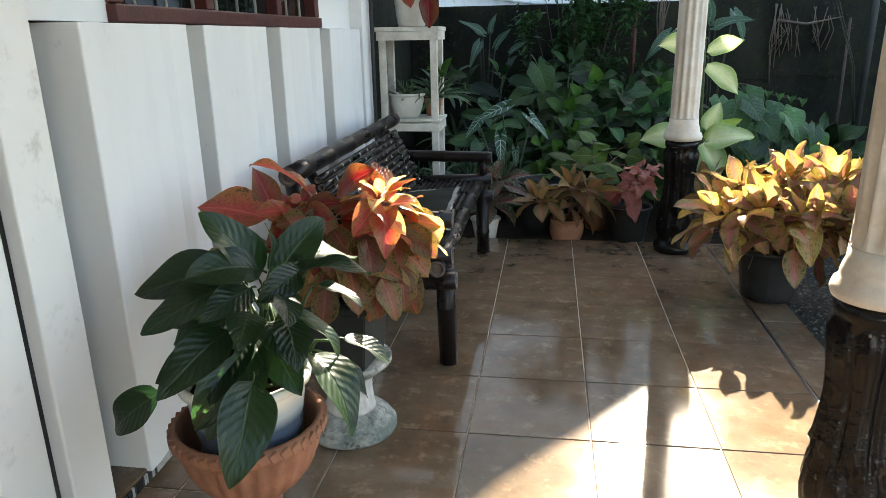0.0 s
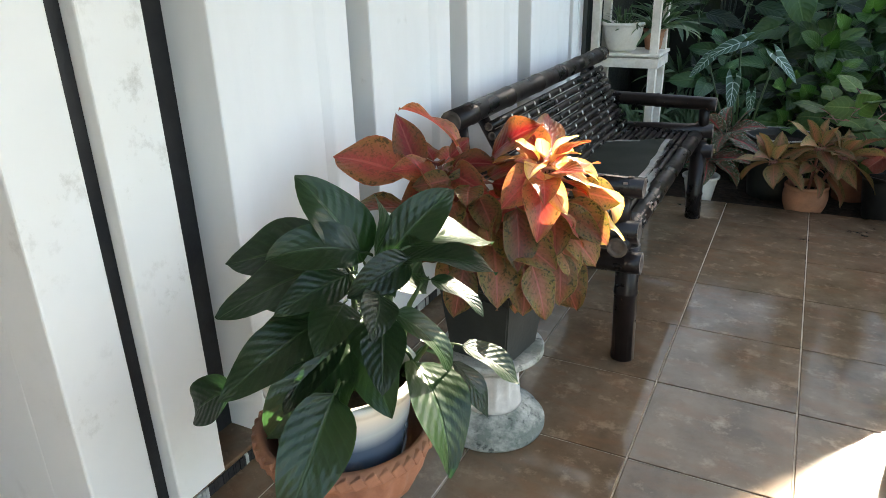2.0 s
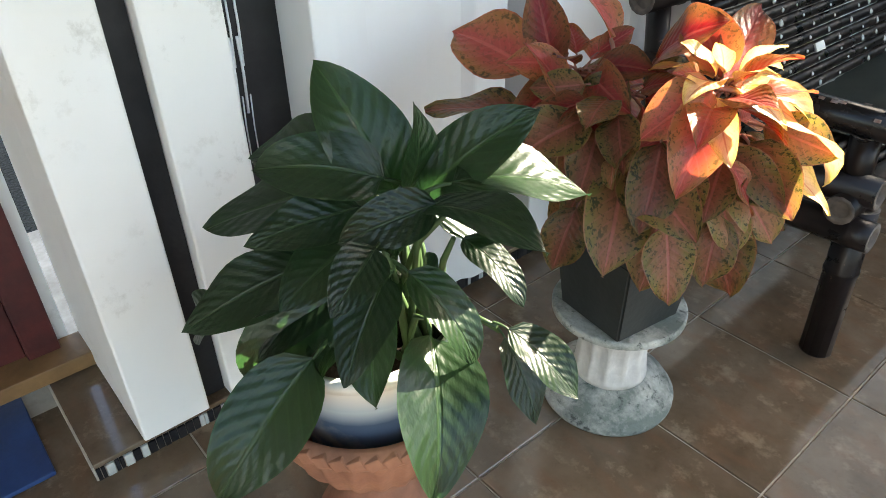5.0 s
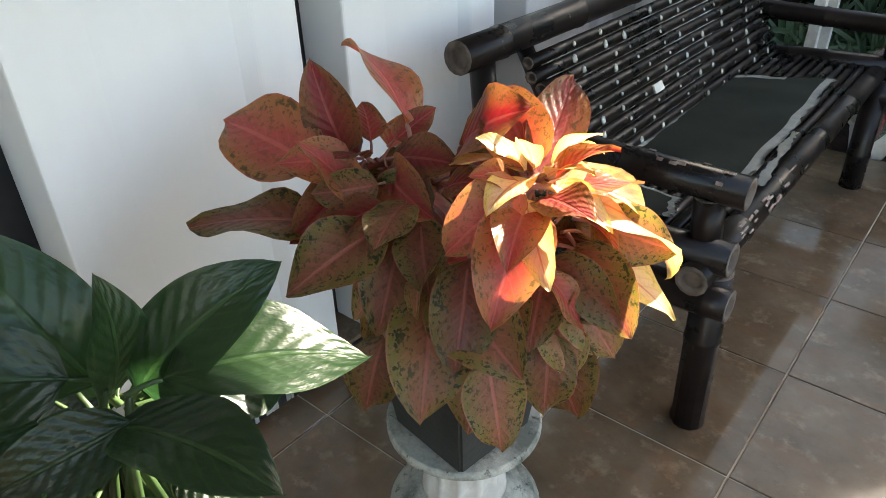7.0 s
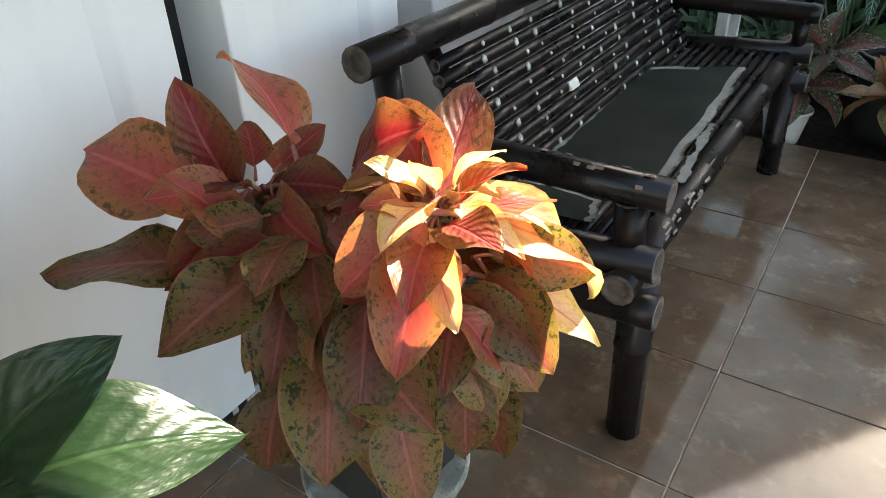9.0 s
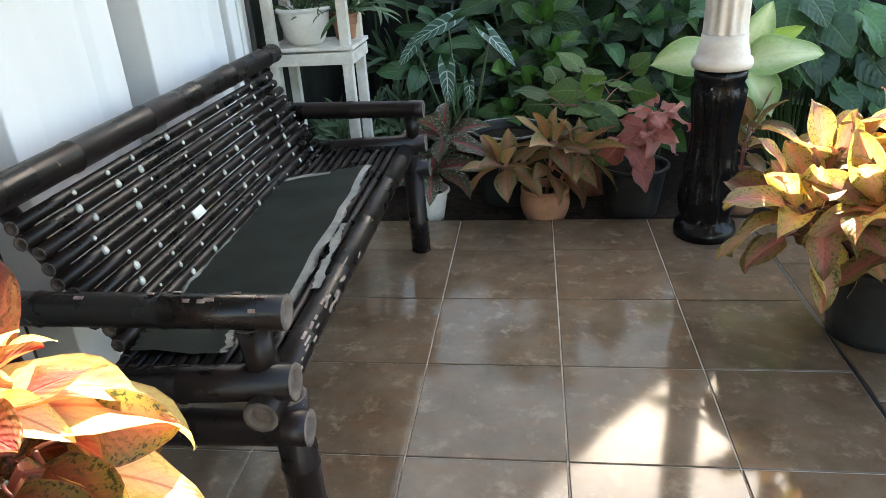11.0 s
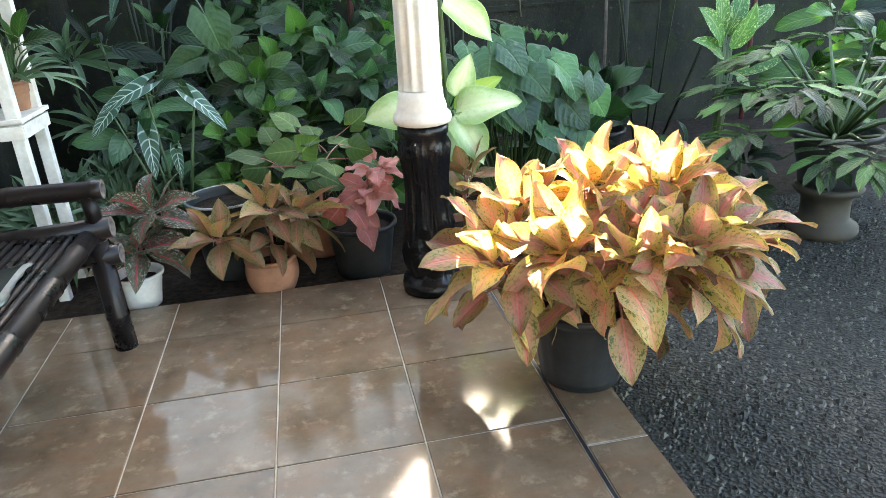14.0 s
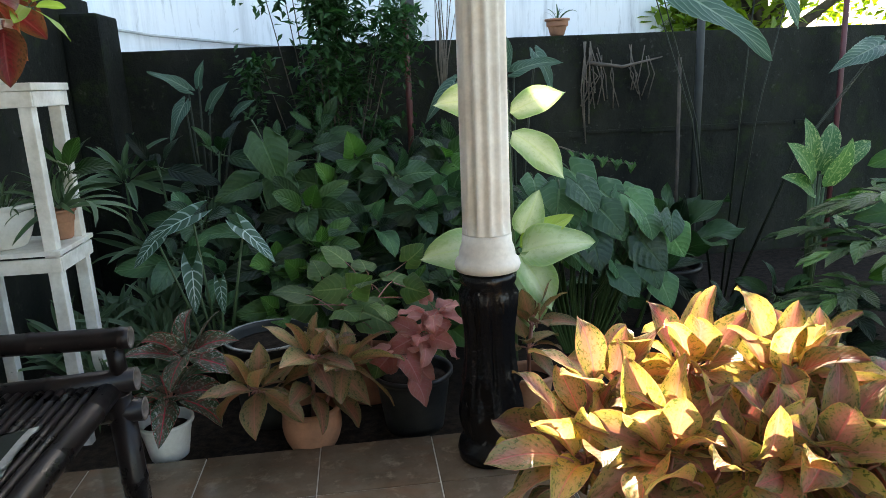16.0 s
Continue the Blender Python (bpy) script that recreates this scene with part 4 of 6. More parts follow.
LILY_LOWER = [  # the same for the lower ones
    (-0.615, 1.366, 0.74, -0.506, 1.403, 0.605, 0), (-0.52, 1.485, 0.625, -0.402, 1.525, 0.535, 0), (-0.585, 1.38, 0.63, -0.45, 1.27, 0.46, 10), (-0.57, 1.53, 0.55, -0.47, 1.51, 0.432, 0),
    (-0.745, 1.28, 0.73, -0.845, 1.095, 0.63, 0), (-0.67, 1.22, 0.62, -0.66, 1.03, 0.46, 0), (-0.615, 1.325, 0.75, -0.545, 1.20, 0.665, 0), (-0.61, 1.31, 0.81, -0.56, 1.20, 0.775, -8),
    (-0.88, 1.17, 0.61, -1.031, 1.185, 0.485, 0), (-0.80, 1.46, 0.72, -1.0, 1.44, 0.60, 0), (-0.72, 1.50, 0.74, -0.72, 1.70, 0.66, 0), (-0.70, 1.33, 0.68, -0.80, 1.16, 0.52, 0),
]
rnd = random.Random(5)
at = lily.matrix_world.translation.copy()
stems = bmesh.new()
for i, row in enumerate(LILY_UPPER + LILY_LOWER):
    foot, tip = Vector(row[:3]) - at, Vector(row[3:6]) - at
    sunny = 8 <= i <= 14
    set_leaf(lily, peace[i % len(peace)], foot, tip, row[6] + rnd.uniform(-8, 8), face=(0.3, 0.12, 0.9) if sunny else (0.5, -0.55, 0.67))
    a = rnd.uniform(0, 6.28)
    back = foot - (tip - foot) * 0.16 - Vector((0, 0, 0.018))
    root = Vector((0.05 + 0.05 * math.cos(a), 0.05 + 0.05 * math.sin(a), 0.19))
    tube(stems, [root, root * 0.4 + back * 0.6 + Vector((0, 0, 0.05)), back], [0.008, 0.006, 0.004], 5)
part("stem", stems, STEM_GREEN, lily)
rosette(lily, peace, (0.02, 0.05, 0.42), 9, 0.19, 21, -35, 15, 1.0, 0.07, 0.1, (110, 330), face=(0.4, -0.4, 0.82))
rosette(lily, peace, (0.02, 0.02, 0.34), 8, 0.18, 33, -50, 0, 1.0, 0.10, 0.05, (110, 330), face=(0.4, -0.4, 0.82))

# ---- red aglaonema on a plaster pedestal ----
PED = Vector((-0.690, 2.05, 0.0))
ped = thing("pedestal", PED, "short weathered white plaster pedestal with fluted shaft", "pedestal")
part("base", lathe(bmesh.new(), [(0.166, 0), (0.170, 0.01), (0.170, 0.024), (0.158, 0.030), (0.160, 0.036), (0.152, 0.050), (0.132, 0.056), (0.128, 0.070), (0.108, 0.080), (0.095, 0.086)], 48), WEATHERED, ped, "grey weathered round base")


def shaft_flutes(i, k, r):
    q = k % 6
    return r - (0.010 if i in (2, 3, 4) else 0.0) * (0, 0.5, 1, 1, 1, 0.5)[q]


part("shaft", lathe(bmesh.new(), [(0.094, 0.086), (0.092, 0.098), (0.090, 0.115), (0.086, 0.16), (0.087, 0.20), (0.090, 0.215), (0.095, 0.225)], 72, 0, None, shaft_flutes),
     plain("old_white_plaster", (0.62, 0.59, 0.54), (0.38, 0.36, 0.33), 10, 0.7, 0.2, 0.5), ped)
part("top", lathe(bmesh.new(), [(0.096, 0.225), (0.108, 0.230), (0.112, 0.240), (0.132, 0.252), (0.154, 0.270), (0.161, 0.276), (0.161, 0.290), (0.156, 0.294)], 48), WEATHERED, ped, "round weathered pedestal top")

red = thing("potted_plant", (-0.675, 2.025, 0.295), "red aglaonema with speckled red leaves in a square black pot", "plant")
bm = bmesh.new()
for z0, z1, w0, w1 in ((0.0, 0.22, 0.095, 0.118), (0.22, 0.245, 0.124, 0.124)):
    r = bmesh.ops.create_cube(bm, size=1.0)
    for v in r["verts"]:
        w = w1 if v.co.z > 0 else w0
        v.co = Vector((math.copysign(w, v.co.x), math.copysign(w, v.co.y), z1 if v.co.z > 0 else z0))
bmesh.ops.bevel(bm, geom=list(bm.edges), offset=0.005, segments=2, affect="EDGES")
bmesh.ops.rotate(bm, cent=(0, 0, 0), matrix=Matrix.Rotation(radians(-8), 3, "Z"), verts=bm.verts)
part("pot", bm, GREY_PLASTIC, red, "square dark grey plastic pot")
part("soil", boxed((-0.085, -0.085, 0.22), (0.085, 0.085, 0.249), 0.004), SOIL, red)
redk = leaf_kinds("leaf", L_RED, 8, 13, width=0.60, bend=0.85, fold=0.25, wave=0.045, a=0.60, b=0.95, nu=10, nv=6, stalk=0.18, stalk_radius=0.018, stem=STEM_PINK)
agedk = leaf_kinds("leaf", L_AGED, 6, 14, width=0.62, bend=0.75, fold=0.22, wave=0.05, a=0.62, b=0.88, nu=10, nv=6, stalk=0.18, stalk_radius=0.018, stem=STEM_PINK)
young_litk = leaf_kinds("leaf", L_YOUNG_LIT, 4, 16, width=0.42, bend=0.9, fold=0.35, wave=0.04, a=0.62, b=0.85, nu=10, nv=6, stalk=0.12, stalk_radius=0.018, stem=STEM_PINK)
slimk = leaf_kinds("leaf", L_RED, 3, 12, width=0.44, bend=0.6, fold=0.3, wave=0.03, a=0.60, b=0.90, nu=10, nv=6, stalk=0.18, stalk_radius=0.018, stem=STEM_PINK)
RED_UPPER = [  # foot and tip of the young blades, roll
    (-0.892, 1.92, 0.84, -1.128, 1.90, 0.88, 0), (-0.894, 1.984, 0.84, -0.955, 1.977, 1.005, 150), (-0.79, 2.03, 0.91, -1.03, 2.12, 0.985, 55), (-0.80, 1.93, 0.80, -0.86, 1.85, 0.925, 30),
    (-0.53, 2.02, 0.895, -0.59, 2.22, 0.98, 0), (-0.53, 1.99, 0.89, -0.60, 1.895, 0.795, 10), (-0.52, 1.985, 0.865, -0.487, 1.853, 0.735, 0), (-0.50, 2.03, 0.875, -0.375, 2.21, 0.675, 0),
    (-0.47, 2.05, 0.775, -0.325, 2.115, 0.666, 0), (-0.53, 2.03, 0.885, -0.405, 2.17, 0.80, 0), (-0.52, 1.98, 0.875, -0.425, 1.90, 0.80, 20), (-0.69, 2.05, 0.89, -0.535, 2.02, 0.995, -20),
    (-0.465, 1.95, 0.79, -0.40, 1.97, 0.69, 0), (-0.54, 2.03, 0.895, -0.66, 2.10, 0.97, 0),
]
RED_LOWER = [  # the same for the older, mottled ones
    (-0.63, 1.90, 0.725, -0.562, 1.78, 0.56, 0), (-0.504, 1.87, 0.665, -0.454, 1.839, 0.528, 0), (-0.466, 1.985, 0.66, -0.451, 1.956, 0.514, 0), (-0.861, 1.88, 0.765, -1.02, 1.73, 0.768, 40),
    (-0.722, 1.885, 0.80, -0.764, 1.72, 0.745, 0), (-0.72, 1.93, 0.78, -0.65, 1.79, 0.68, 0), (-0.677, 1.83, 0.645, -0.69, 1.787, 0.507, 0), (-0.62, 1.90, 0.74, -0.435, 1.86, 0.665, 0),
    (-0.56, 1.90, 0.80, -0.52, 1.81, 0.66, 0), (-0.70, 1.98, 0.86, -0.79, 1.92, 0.75, 0), (-0.55, 1.93, 0.67, -0.51, 1.83, 0.53, 0), (-0.72, 1.95, 0.66, -0.80, 1.90, 0.53, 0),
]
rnd = random.Random(15)
at = red.matrix_world.translation.copy()
for i, (x, y, z, tx, ty, tz, roll) in enumerate(RED_UPPER):
    kinds = slimk if i in (2, 3, 4) else young_litk if i in (7, 8, 9, 10) else redk
    set_leaf(red, kinds[i % len(kinds)], Vector((x, y, z)) - at, Vector((tx, ty, tz)) - at, (roll if abs(roll) < 90 else 0) + rnd.uniform(-10, 10),
             face=(0.35, 0.05, 0.9) if i in (7, 8, 9, 12) else (0.5, -0.6, 0.62))
for i, (x, y, z, tx, ty, tz, roll) in enumerate(RED_LOWER):
    set_leaf(red, agedk[i % len(agedk)], Vector((x, y, z)) - at, Vector((tx, ty, tz)) - at, roll + rnd.uniform(-10, 10), face=(0.5, -0.6, 0.62))
# pale centre whose brightness is in the leaf colour
rosette(red, young_litk, (0.14, 0.01, 0.60), 11, 0.13, 122, -25, 55, 1.0, 0.02, 0.05, face=(0.2, 0.1, 0.97))
rosette(red, redk, (0.14, 0.0, 0.57), 9, 0.15, 22, -20, 45, 1.0, 0.03, 0.08, face=(0.3, 0.0, 0.95))
rosette(red, redk, (-0.15, -0.04, 0.56), 12, 0.15, 23, -45, 35, 1.0, 0.04, 0.08, face=(0.4, -0.5, 0.77))
rosette(red, redk + agedk, (-0.05, -0.05, 0.52), 14, 0.16, 29, -60, 10, 1.0, 0.06, 0.05, face=(0.4, -0.5, 0.77))
rosette(red, agedk, (-0.02, -0.04, 0.44), 13, 0.18, 24, -70, -5, 1.0, 0.07, 0.05, face=(0.4, -0.5, 0.77))
rosette(red, agedk, (0.10, 0.0, 0.42), 14, 0.18, 25, -75, -25, 1.0, 0.08, 0.05, face=(0.4, -0.5, 0.77))
rosette(red, agedk + redk[:2], (0.16, 0.04, 0.48), 9, 0.17, 26, -50, -5, 1.0, 0.05, 0.03, face=(0.4, -0.2, 0.87))
bm = bmesh.new()
for x, y, z in ((0.14, -0.02, 0.57), (-0.19, -0.04, 0.54), (-0.03, -0.04, 0.50), (0.16, 0.04, 0.47), (0.03, -0.08, 0.44)):
    tube(bm, [(x * 0.2, y * 0.2, 0.2), (x * 0.5, y * 0.6, 0.35), (x, y, z)], [0.014, 0.012, 0.009], 7)
part("stem", bm, STEM_PINK, red)

# ---- large golden aglaonema ----
BIG = Vector((1.24, 3.63, 0.0))
gold = thing("potted_plant", BIG, "large golden pink aglaonema in a ribbed black pot", "plant")
pot(gold, (0, 0, 0), 0.135, 0.175, 0.29, BLACK_PLASTIC, 0.012, label="ribbed black plastic pot", n=72, ripple=lambda i, k, r: r * (1.012 if (k // 2) % 2 and 1 < i < 8 else 1.0))
goldk = leaf_kinds("leaf", L_GOLD, 8, 17, width=0.46, bend=1.1, fold=0.32, wave=0.045, a=0.62, b=0.95, nu=10, nv=6, stalk=0.25, stalk_radius=0.016, stem=STEM_PINK)
rosek = leaf_kinds("leaf", L_ROSE, 6, 18, width=0.50, bend=1.1, fold=0.32, wave=0.045, a=0.62, b=0.95, nu=10, nv=6, stalk=0.25, stalk_radius=0.016, stem=STEM_PINK)
rnd = random.Random(31)
heads = [(-0.26, 0.03, 0.44), (-0.08, -0.08, 0.50), (0.10, -0.16, 0.49), (0.08, 0.14, 0.62), (0.28, 0.04, 0.62), (0.28, -0.16, 0.50), (0.40, 0.10, 0.58), (0.43, -0.06, 0.46), (-0.16, 0.16, 0.55)]
bm = bmesh.new()
for i, h in enumerate(heads):
    rosette(gold, goldk[:5] + rosek[:3], h, 17, 0.25, 40 + i, -50, 75, 1.0, 0.05, 0.06, face=(-0.1, -0.2, 0.97))
    tube(bm, [(h[0] * 0.15, h[1] * 0.3, 0.22), (h[0] * 0.55, h[1] * 0.7, 0.36), h], [0.013, 0.011, 0.009], 7)
for i, (x, y) in enumerate(((-0.24, -0.02), (0.02, -0.16), (0.26, -0.18), (0.41, -0.04), (0.1, 0.15))):
    rosette(gold, rosek, (x, y, 0.38), 9, 0.21, 60 + i, -70, -15, 1.0, 0.10, 0.03)
    rosette(gold, rosek + goldk[:3], (x, y, 0.50), 10, 0.21, 80 + i, -20, 40, 1.0, 0.12, 0.03)
part("stem", bm, STEM_PINK, gold)

# ---- row of small pots along the porch edge ----
ochre = thing("potted_plant", (0.165, 4.74, GROUND), "ochre aglaonema with speckled leaves in a round clay pot", "plant")
pot(ochre, (0, 0, 0), 0.085, 0.11, 0.19, CLAY, 0.010, belly=0.024, label="round terracotta pot")
ochrek = leaf_kinds("leaf", L_OCHRE, 6, 19, width=0.50, bend=0.8, fold=0.25, wave=0.025, a=0.6, b=0.95, stalk=0.22, stalk_radius=0.016, stem=STEM_PINK)
OCHRE_HEADS = ((-0.19, -0.12, 0.34), (0.03, -0.04, 0.42), (0.15, -0.04, 0.38))
bm = bmesh.new()
for i, h in enumerate(OCHRE_HEADS):
    rosette(ochre, ochrek, h, 13, 0.24, 71 + i, -45, 70, 1.0, 0.03, 0.05)
    tube(bm, [(h[0] * 0.2, h[1] * 0.2, 0.12), (h[0] * 0.6, h[1] * 0.6, 0.26), h], [0.010, 0.009, 0.007], 6)
rosette(ochre, ochrek, (0.02, -0.04, 0.30), 9, 0.20, 78, -50, -5, 1.0, 0.06, 0.05)
part("stem", bm, STEM_PINK, ochre)

calad = thing("potted_plant", (-0.43, 4.78, GROUND), "speckled red and green caladium in a white pot", "plant")
pot(calad, (0, 0, 0), 0.075, 0.105, 0.17, CERAMIC, 0.008, label="small white pot")
caladk = leaf_kinds("leaf", L_CALAD, 4, 23, width=0.62, nv=8, bend=0.9, fold=0.3, wave=0.02, lobe=0.25, stalk=0.4, stalk_radius=0.012, stem=STEM_PINK)
rosette(calad, caladk, (0.03, -0.02, 0.28), 11, 0.22, 74, -45, 45, 1.0, 0.06, 0.1)
rosette(calad, caladk, (0.10, 0.04, 0.44), 9, 0.22, 75, -20, 50, 1.0, 0.06, 0.1)
part("stem", tube(bmesh.new(), [(0, 0, 0.12), (0.03, 0.01, 0.26), (0.08, 0.06, 0.40)], 0.008, 6), STEM_PINK, calad)

pinkp = thing("potted_plant", (0.60, 4.84, GROUND), "pink caladium with wilted leaf in a black bucket pot", "plant")
pot(pinkp, (0, 0, 0), 0.125, 0.165, 0.27, BLACK_PLASTIC, 0.010, label="black plastic pot")
pinkk = leaf_kinds("leaf", L_PINK, 5, 29, width=0.95, nu=10, nv=8, bend=1.3, fold=0.2, wave=0.09, lobe=0.25, stalk=0.5, stalk_radius=0.012, stem=STEM_PINK)
rosette(pinkp, pinkk, (0.05, -0.07, 0.44), 12, 0.13, 76, -45, 35, 1.0, 0.05, 0.15, face=(0, -0.6, 0.8))
rosette(pinkp, pinkk, (-0.05, -0.09, 0.38), 6, 0.12, 176, -50, 20, 1.0, 0.06, 0.15, face=(0, -0.7, 0.7))
rosette(pinkp, pinkk, (0.10, -0.02, 0.52), 7, 0.12, 177, -30, 30, 1.0, 0.06, 0.1, face=(0, -0.6, 0.8))
set_leaf(pinkp, pinkk[0], (0.0, -0.16, 0.28), (0.03, -0.21, 0.19), 0)
part("stem", tube(bmesh.new(), [(0, 0, 0.2), (0.01, -0.02, 0.32), (0.02, -0.06, 0.42)], 0.007, 6), STEM_PINK, pinkp)

begon = thing("potted_plant", (0.42, 5.16, GROUND), "begonia with round ribbed green leaves in a brown pot", "plant")
pot(begon, (0, 0, 0), 0.10, 0.13, 0.24, TERRACOTTA, 0.010, label="terracotta pot")
begonk = leaf_kinds("leaf", L_BEGON, 5, 37, nu=10, nv=8, width=1.0, bend=0.8, fold=-0.12, wave=0.02, lobe=0.22, stalk=0.8, stalk_radius=0.014, stem=STEM_PINK)
rosette(begon, begonk, (0.06, -0.12, 0.60), 10, 0.18, 77, -25, 30, 1.0, 0.16, 0.05, face=(0, -0.7, 0.7))
rosette(begon, begonk, (-0.14, -0.14, 0.56), 7, 0.17, 88, -25, 40, 1.0, 0.12, 0.05, face=(0, -0.7, 0.7))
rosette(begon, begonk, (0.05, -0.08, 0.36), 8, 0.16, 78, -25, 10, 1.0, 0.20, 0.05)
part("stem", tube(bmesh.new(), [(0, 0, 0.18), (0.01, 0, 0.34), (0, 0, 0.48)], 0.010, 6), STEM_PINK, begon)

smallp = thing("potted_plant", (1.12, 4.86, GROUND), "small olive aglaonema in a clay pot", "plant")
pot(smallp, (0, 0, 0), 0.08, 0.11, 0.20, CLAY, 0.010, label="clay pot")
rosette(smallp, ochrek, (0.02, 0.0, 0.44), 9, 0.20, 79, 0, 75, 1.0, 0.03, 0.0)
rosette(smallp, ochrek, (0.0, 0.0, 0.32), 8, 0.20, 80, -40, 30, 1.0, 0.04, 0.0)
part("stem", tube(bmesh.new(), [(0, 0, 0.14), (0.0, 0, 0.3), (0.02, 0, 0.46)], 0.009, 6), STEM_PINK, smallp)
basin = thing("planter", (-0.02, 5.06, GROUND), "round dark basin planter with a pale rim", "planter")
pot(basin, (0, 0, 0), 0.15, 0.19, 0.40, GREY_PLASTIC, 0.012)
part("rim", tube(bmesh.new(), [(0.2 * math.cos(a / 4), 0.2 * math.sin(a / 4), 0.398) for a in range(26)], 0.006, 6), WEATHERED, basin, "pale worn rim")

# ---- silver-veined alocasia ----
aloc = thing("plant", (-0.28, 5.28, GROUND), "alocasia with dark leaves and silver veins", "plant")
alock = leaf_kinds("leaf", L_SILVER, 3, 41, width=0.50, bend=0.35, fold=0.15, wave=0.012, lobe=0.30, nu=12, nv=6, stem=STEM_GREEN, arrow=True)
bm = bmesh.new()
for bx, by, bz, tx, ty, tz, roll in ((-0.06, 0.0, 0.92, -0.275, -0.03, 0.81, 20), (-0.07, -0.08, 0.69, -0.065, -0.13, 0.49, 0), (0.16, 0.0, 0.84, 0.30, -0.05, 0.68, -20), (0.05, -0.10, 0.61, 0.06, -0.14, 0.48, 25),
                                     (-0.26, 0.10, 0.80, -0.36, 0.04, 0.68, 0)):
    set_leaf(aloc, alock[0], (bx, by, bz), (tx, ty, tz), roll, face=(0.1, -0.8, 0.55))
    tube(bm, [(0, 0, 0), (bx * 0.5, by * 0.5, bz * 0.55), (bx, by, bz)], [0.010, 0.008, 0.005], 6)
part("stem", bm, STEM_GREEN, aloc)


# ---- leafy garden plants ----
def garden_plant(at, label, kinds, heads, count, length, seed, low=-30, high=50, stem=STEM_GREEN, spread=1.0, out=0.05, droop=0.1, turn=(0, 360), name="plant"):
    p = thing(name, (at[0], at[1], GROUND), label, "plant", "garden plants")
    rnd = random.Random(seed)
    bm = bmesh.new()
    for i, h in enumerate(heads):
        rosette(p, kinds, h, count, length, seed * 7 + i, low, high, spread, out, droop, turn, face=(0.1, -0.75, 0.65))
        tube(bm, [(h[0] * 0.25 + rnd.uniform(-0.02, 0.02), h[1] * 0.25, 0), (h[0] * 0.7, h[1] * 0.7, h[2] * 0.55), h], [0.014, 0.011, 0.007], 6)
    part("stem", bm, stem, p)
    return p


heart = leaf_kinds("leaf", L_GREEN, 5, 43, width=0.95, bend=0.8, fold=0.15, wave=0.035, lobe=0.26, nu=10, nv=8, stalk=0.7, stalk_radius=0.012)
bheart = leaf_kinds("leaf", L_BLUE, 5, 47, width=0.92, bend=0.9, fold=0.15, wave=0.03, lobe=0.26, nu=10, nv=8, stalk=0.6, stalk_radius=0.013)
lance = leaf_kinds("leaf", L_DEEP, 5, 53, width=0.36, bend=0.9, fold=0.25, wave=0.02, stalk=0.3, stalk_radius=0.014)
glance = leaf_kinds("leaf", L_BLUE, 5, 59, width=0.42, bend=0.9, fold=0.25, wave=0.02, stalk=0.3, stalk_radius=0.014)
greenl = leaf_kinds("leaf", L_GREEN, 5, 61, width=0.46, bend=0.9, fold=0.22, wave=0.02, stalk=0.3, stalk_radius=0.014)
palek = leaf_kinds("leaf", L_PALE, 4, 67, width=0.56, bend=1.1, fold=0.25, wave=0.05, a=0.55, b=0.95, stalk=0.3, stalk_radius=0.016, nu=12, nv=6)
limek = leaf_kinds("leaf", L_LIME, 3, 71, width=0.45, bend=0.7, fold=0.25, wave=0.02, stalk=0.3, stalk_radius=0.016, nu=9)
strap = leaf_kinds("leaf", L_FRINGE, 5, 73, width=0.085, bend=1.5, fold=0.3, wave=0.0, a=0.3, b=0.5, nu=8, nv=2)

big_heart = thing("plant", (0.06, 6.05, GROUND), "philodendron with two large heart leaves", "plant", "garden plants")
bm = bmesh.new()
for (x, y, z), (tx, ty, tz) in (((-0.14, -0.10, 1.19), (-0.05, -0.24, 0.95)), ((0.16, -0.05, 1.15), (0.30, -0.12, 1.17)), ((-0.05, -0.15, 0.98), (-0.10, -0.30, 0.80)), ((0.0, 0.1, 1.05), (-0.22, 0.05, 1.0)),
                                ((-0.22, -0.05, 0.96), (-0.42, -0.16, 0.88)), ((0.22, -0.2, 0.86), (0.40, -0.32, 0.74))):
    set_leaf(big_heart, heart[0], (x, y, z), (tx, ty, tz), 0, face=(0.1, -0.8, 0.55))
    tube(bm, [(0, 0, 0), (x * 0.5, y * 0.3, z * 0.6), (x, y, z)], [0.014, 0.010, 0.006], 6)
part("stem", bm, STEM_GREEN, big_heart)

garden_plant((0.15, 5.62), "bushy green aroid with broad leaves", heart[:3] + greenl, [(-0.18, -0.05, 0.58), (0.05, -0.1, 0.68), (0.22, 0.0, 0.60), (0.0, 0.1, 0.85), (0.1, -0.18, 0.42)], 11, 0.25, 101)
garden_plant((0.62, 5.70), "blue-green leafy aroid clump", bheart + glance[:3], [(-0.14, -0.08, 0.75), (0.12, -0.05, 0.82), (0.28, 0.05, 0.86), (0.0, 0.08, 0.98), (0.05, -0.18, 0.58), (-0.2, -0.2, 0.5)], 11, 0.22, 102)
garden_plant((0.95, 6.00), "green leafy clump before the wall", heart + greenl[:2], [(-0.15, -0.05, 0.75), (0.15, -0.1, 0.85), (0.0, 0.1, 1.02), (-0.05, -0.2, 0.55)], 10, 0.26, 103)
garden_plant((-0.35, 5.80), "dark clump of broad leaves in shade", glance, [(-0.2, -0.1, 0.62), (0.05, -0.15, 0.55), (0.2, 0.05, 0.7), (-0.1, 0.1, 0.78)], 10, 0.27, 104)
garden_plant((0.75, 5.30), "low green heart-leaved clump", heart, [(-0.15, 0.0, 0.45), (0.1, 0.05, 0.50), (0.0, -0.1, 0.36)], 9, 0.18, 105)
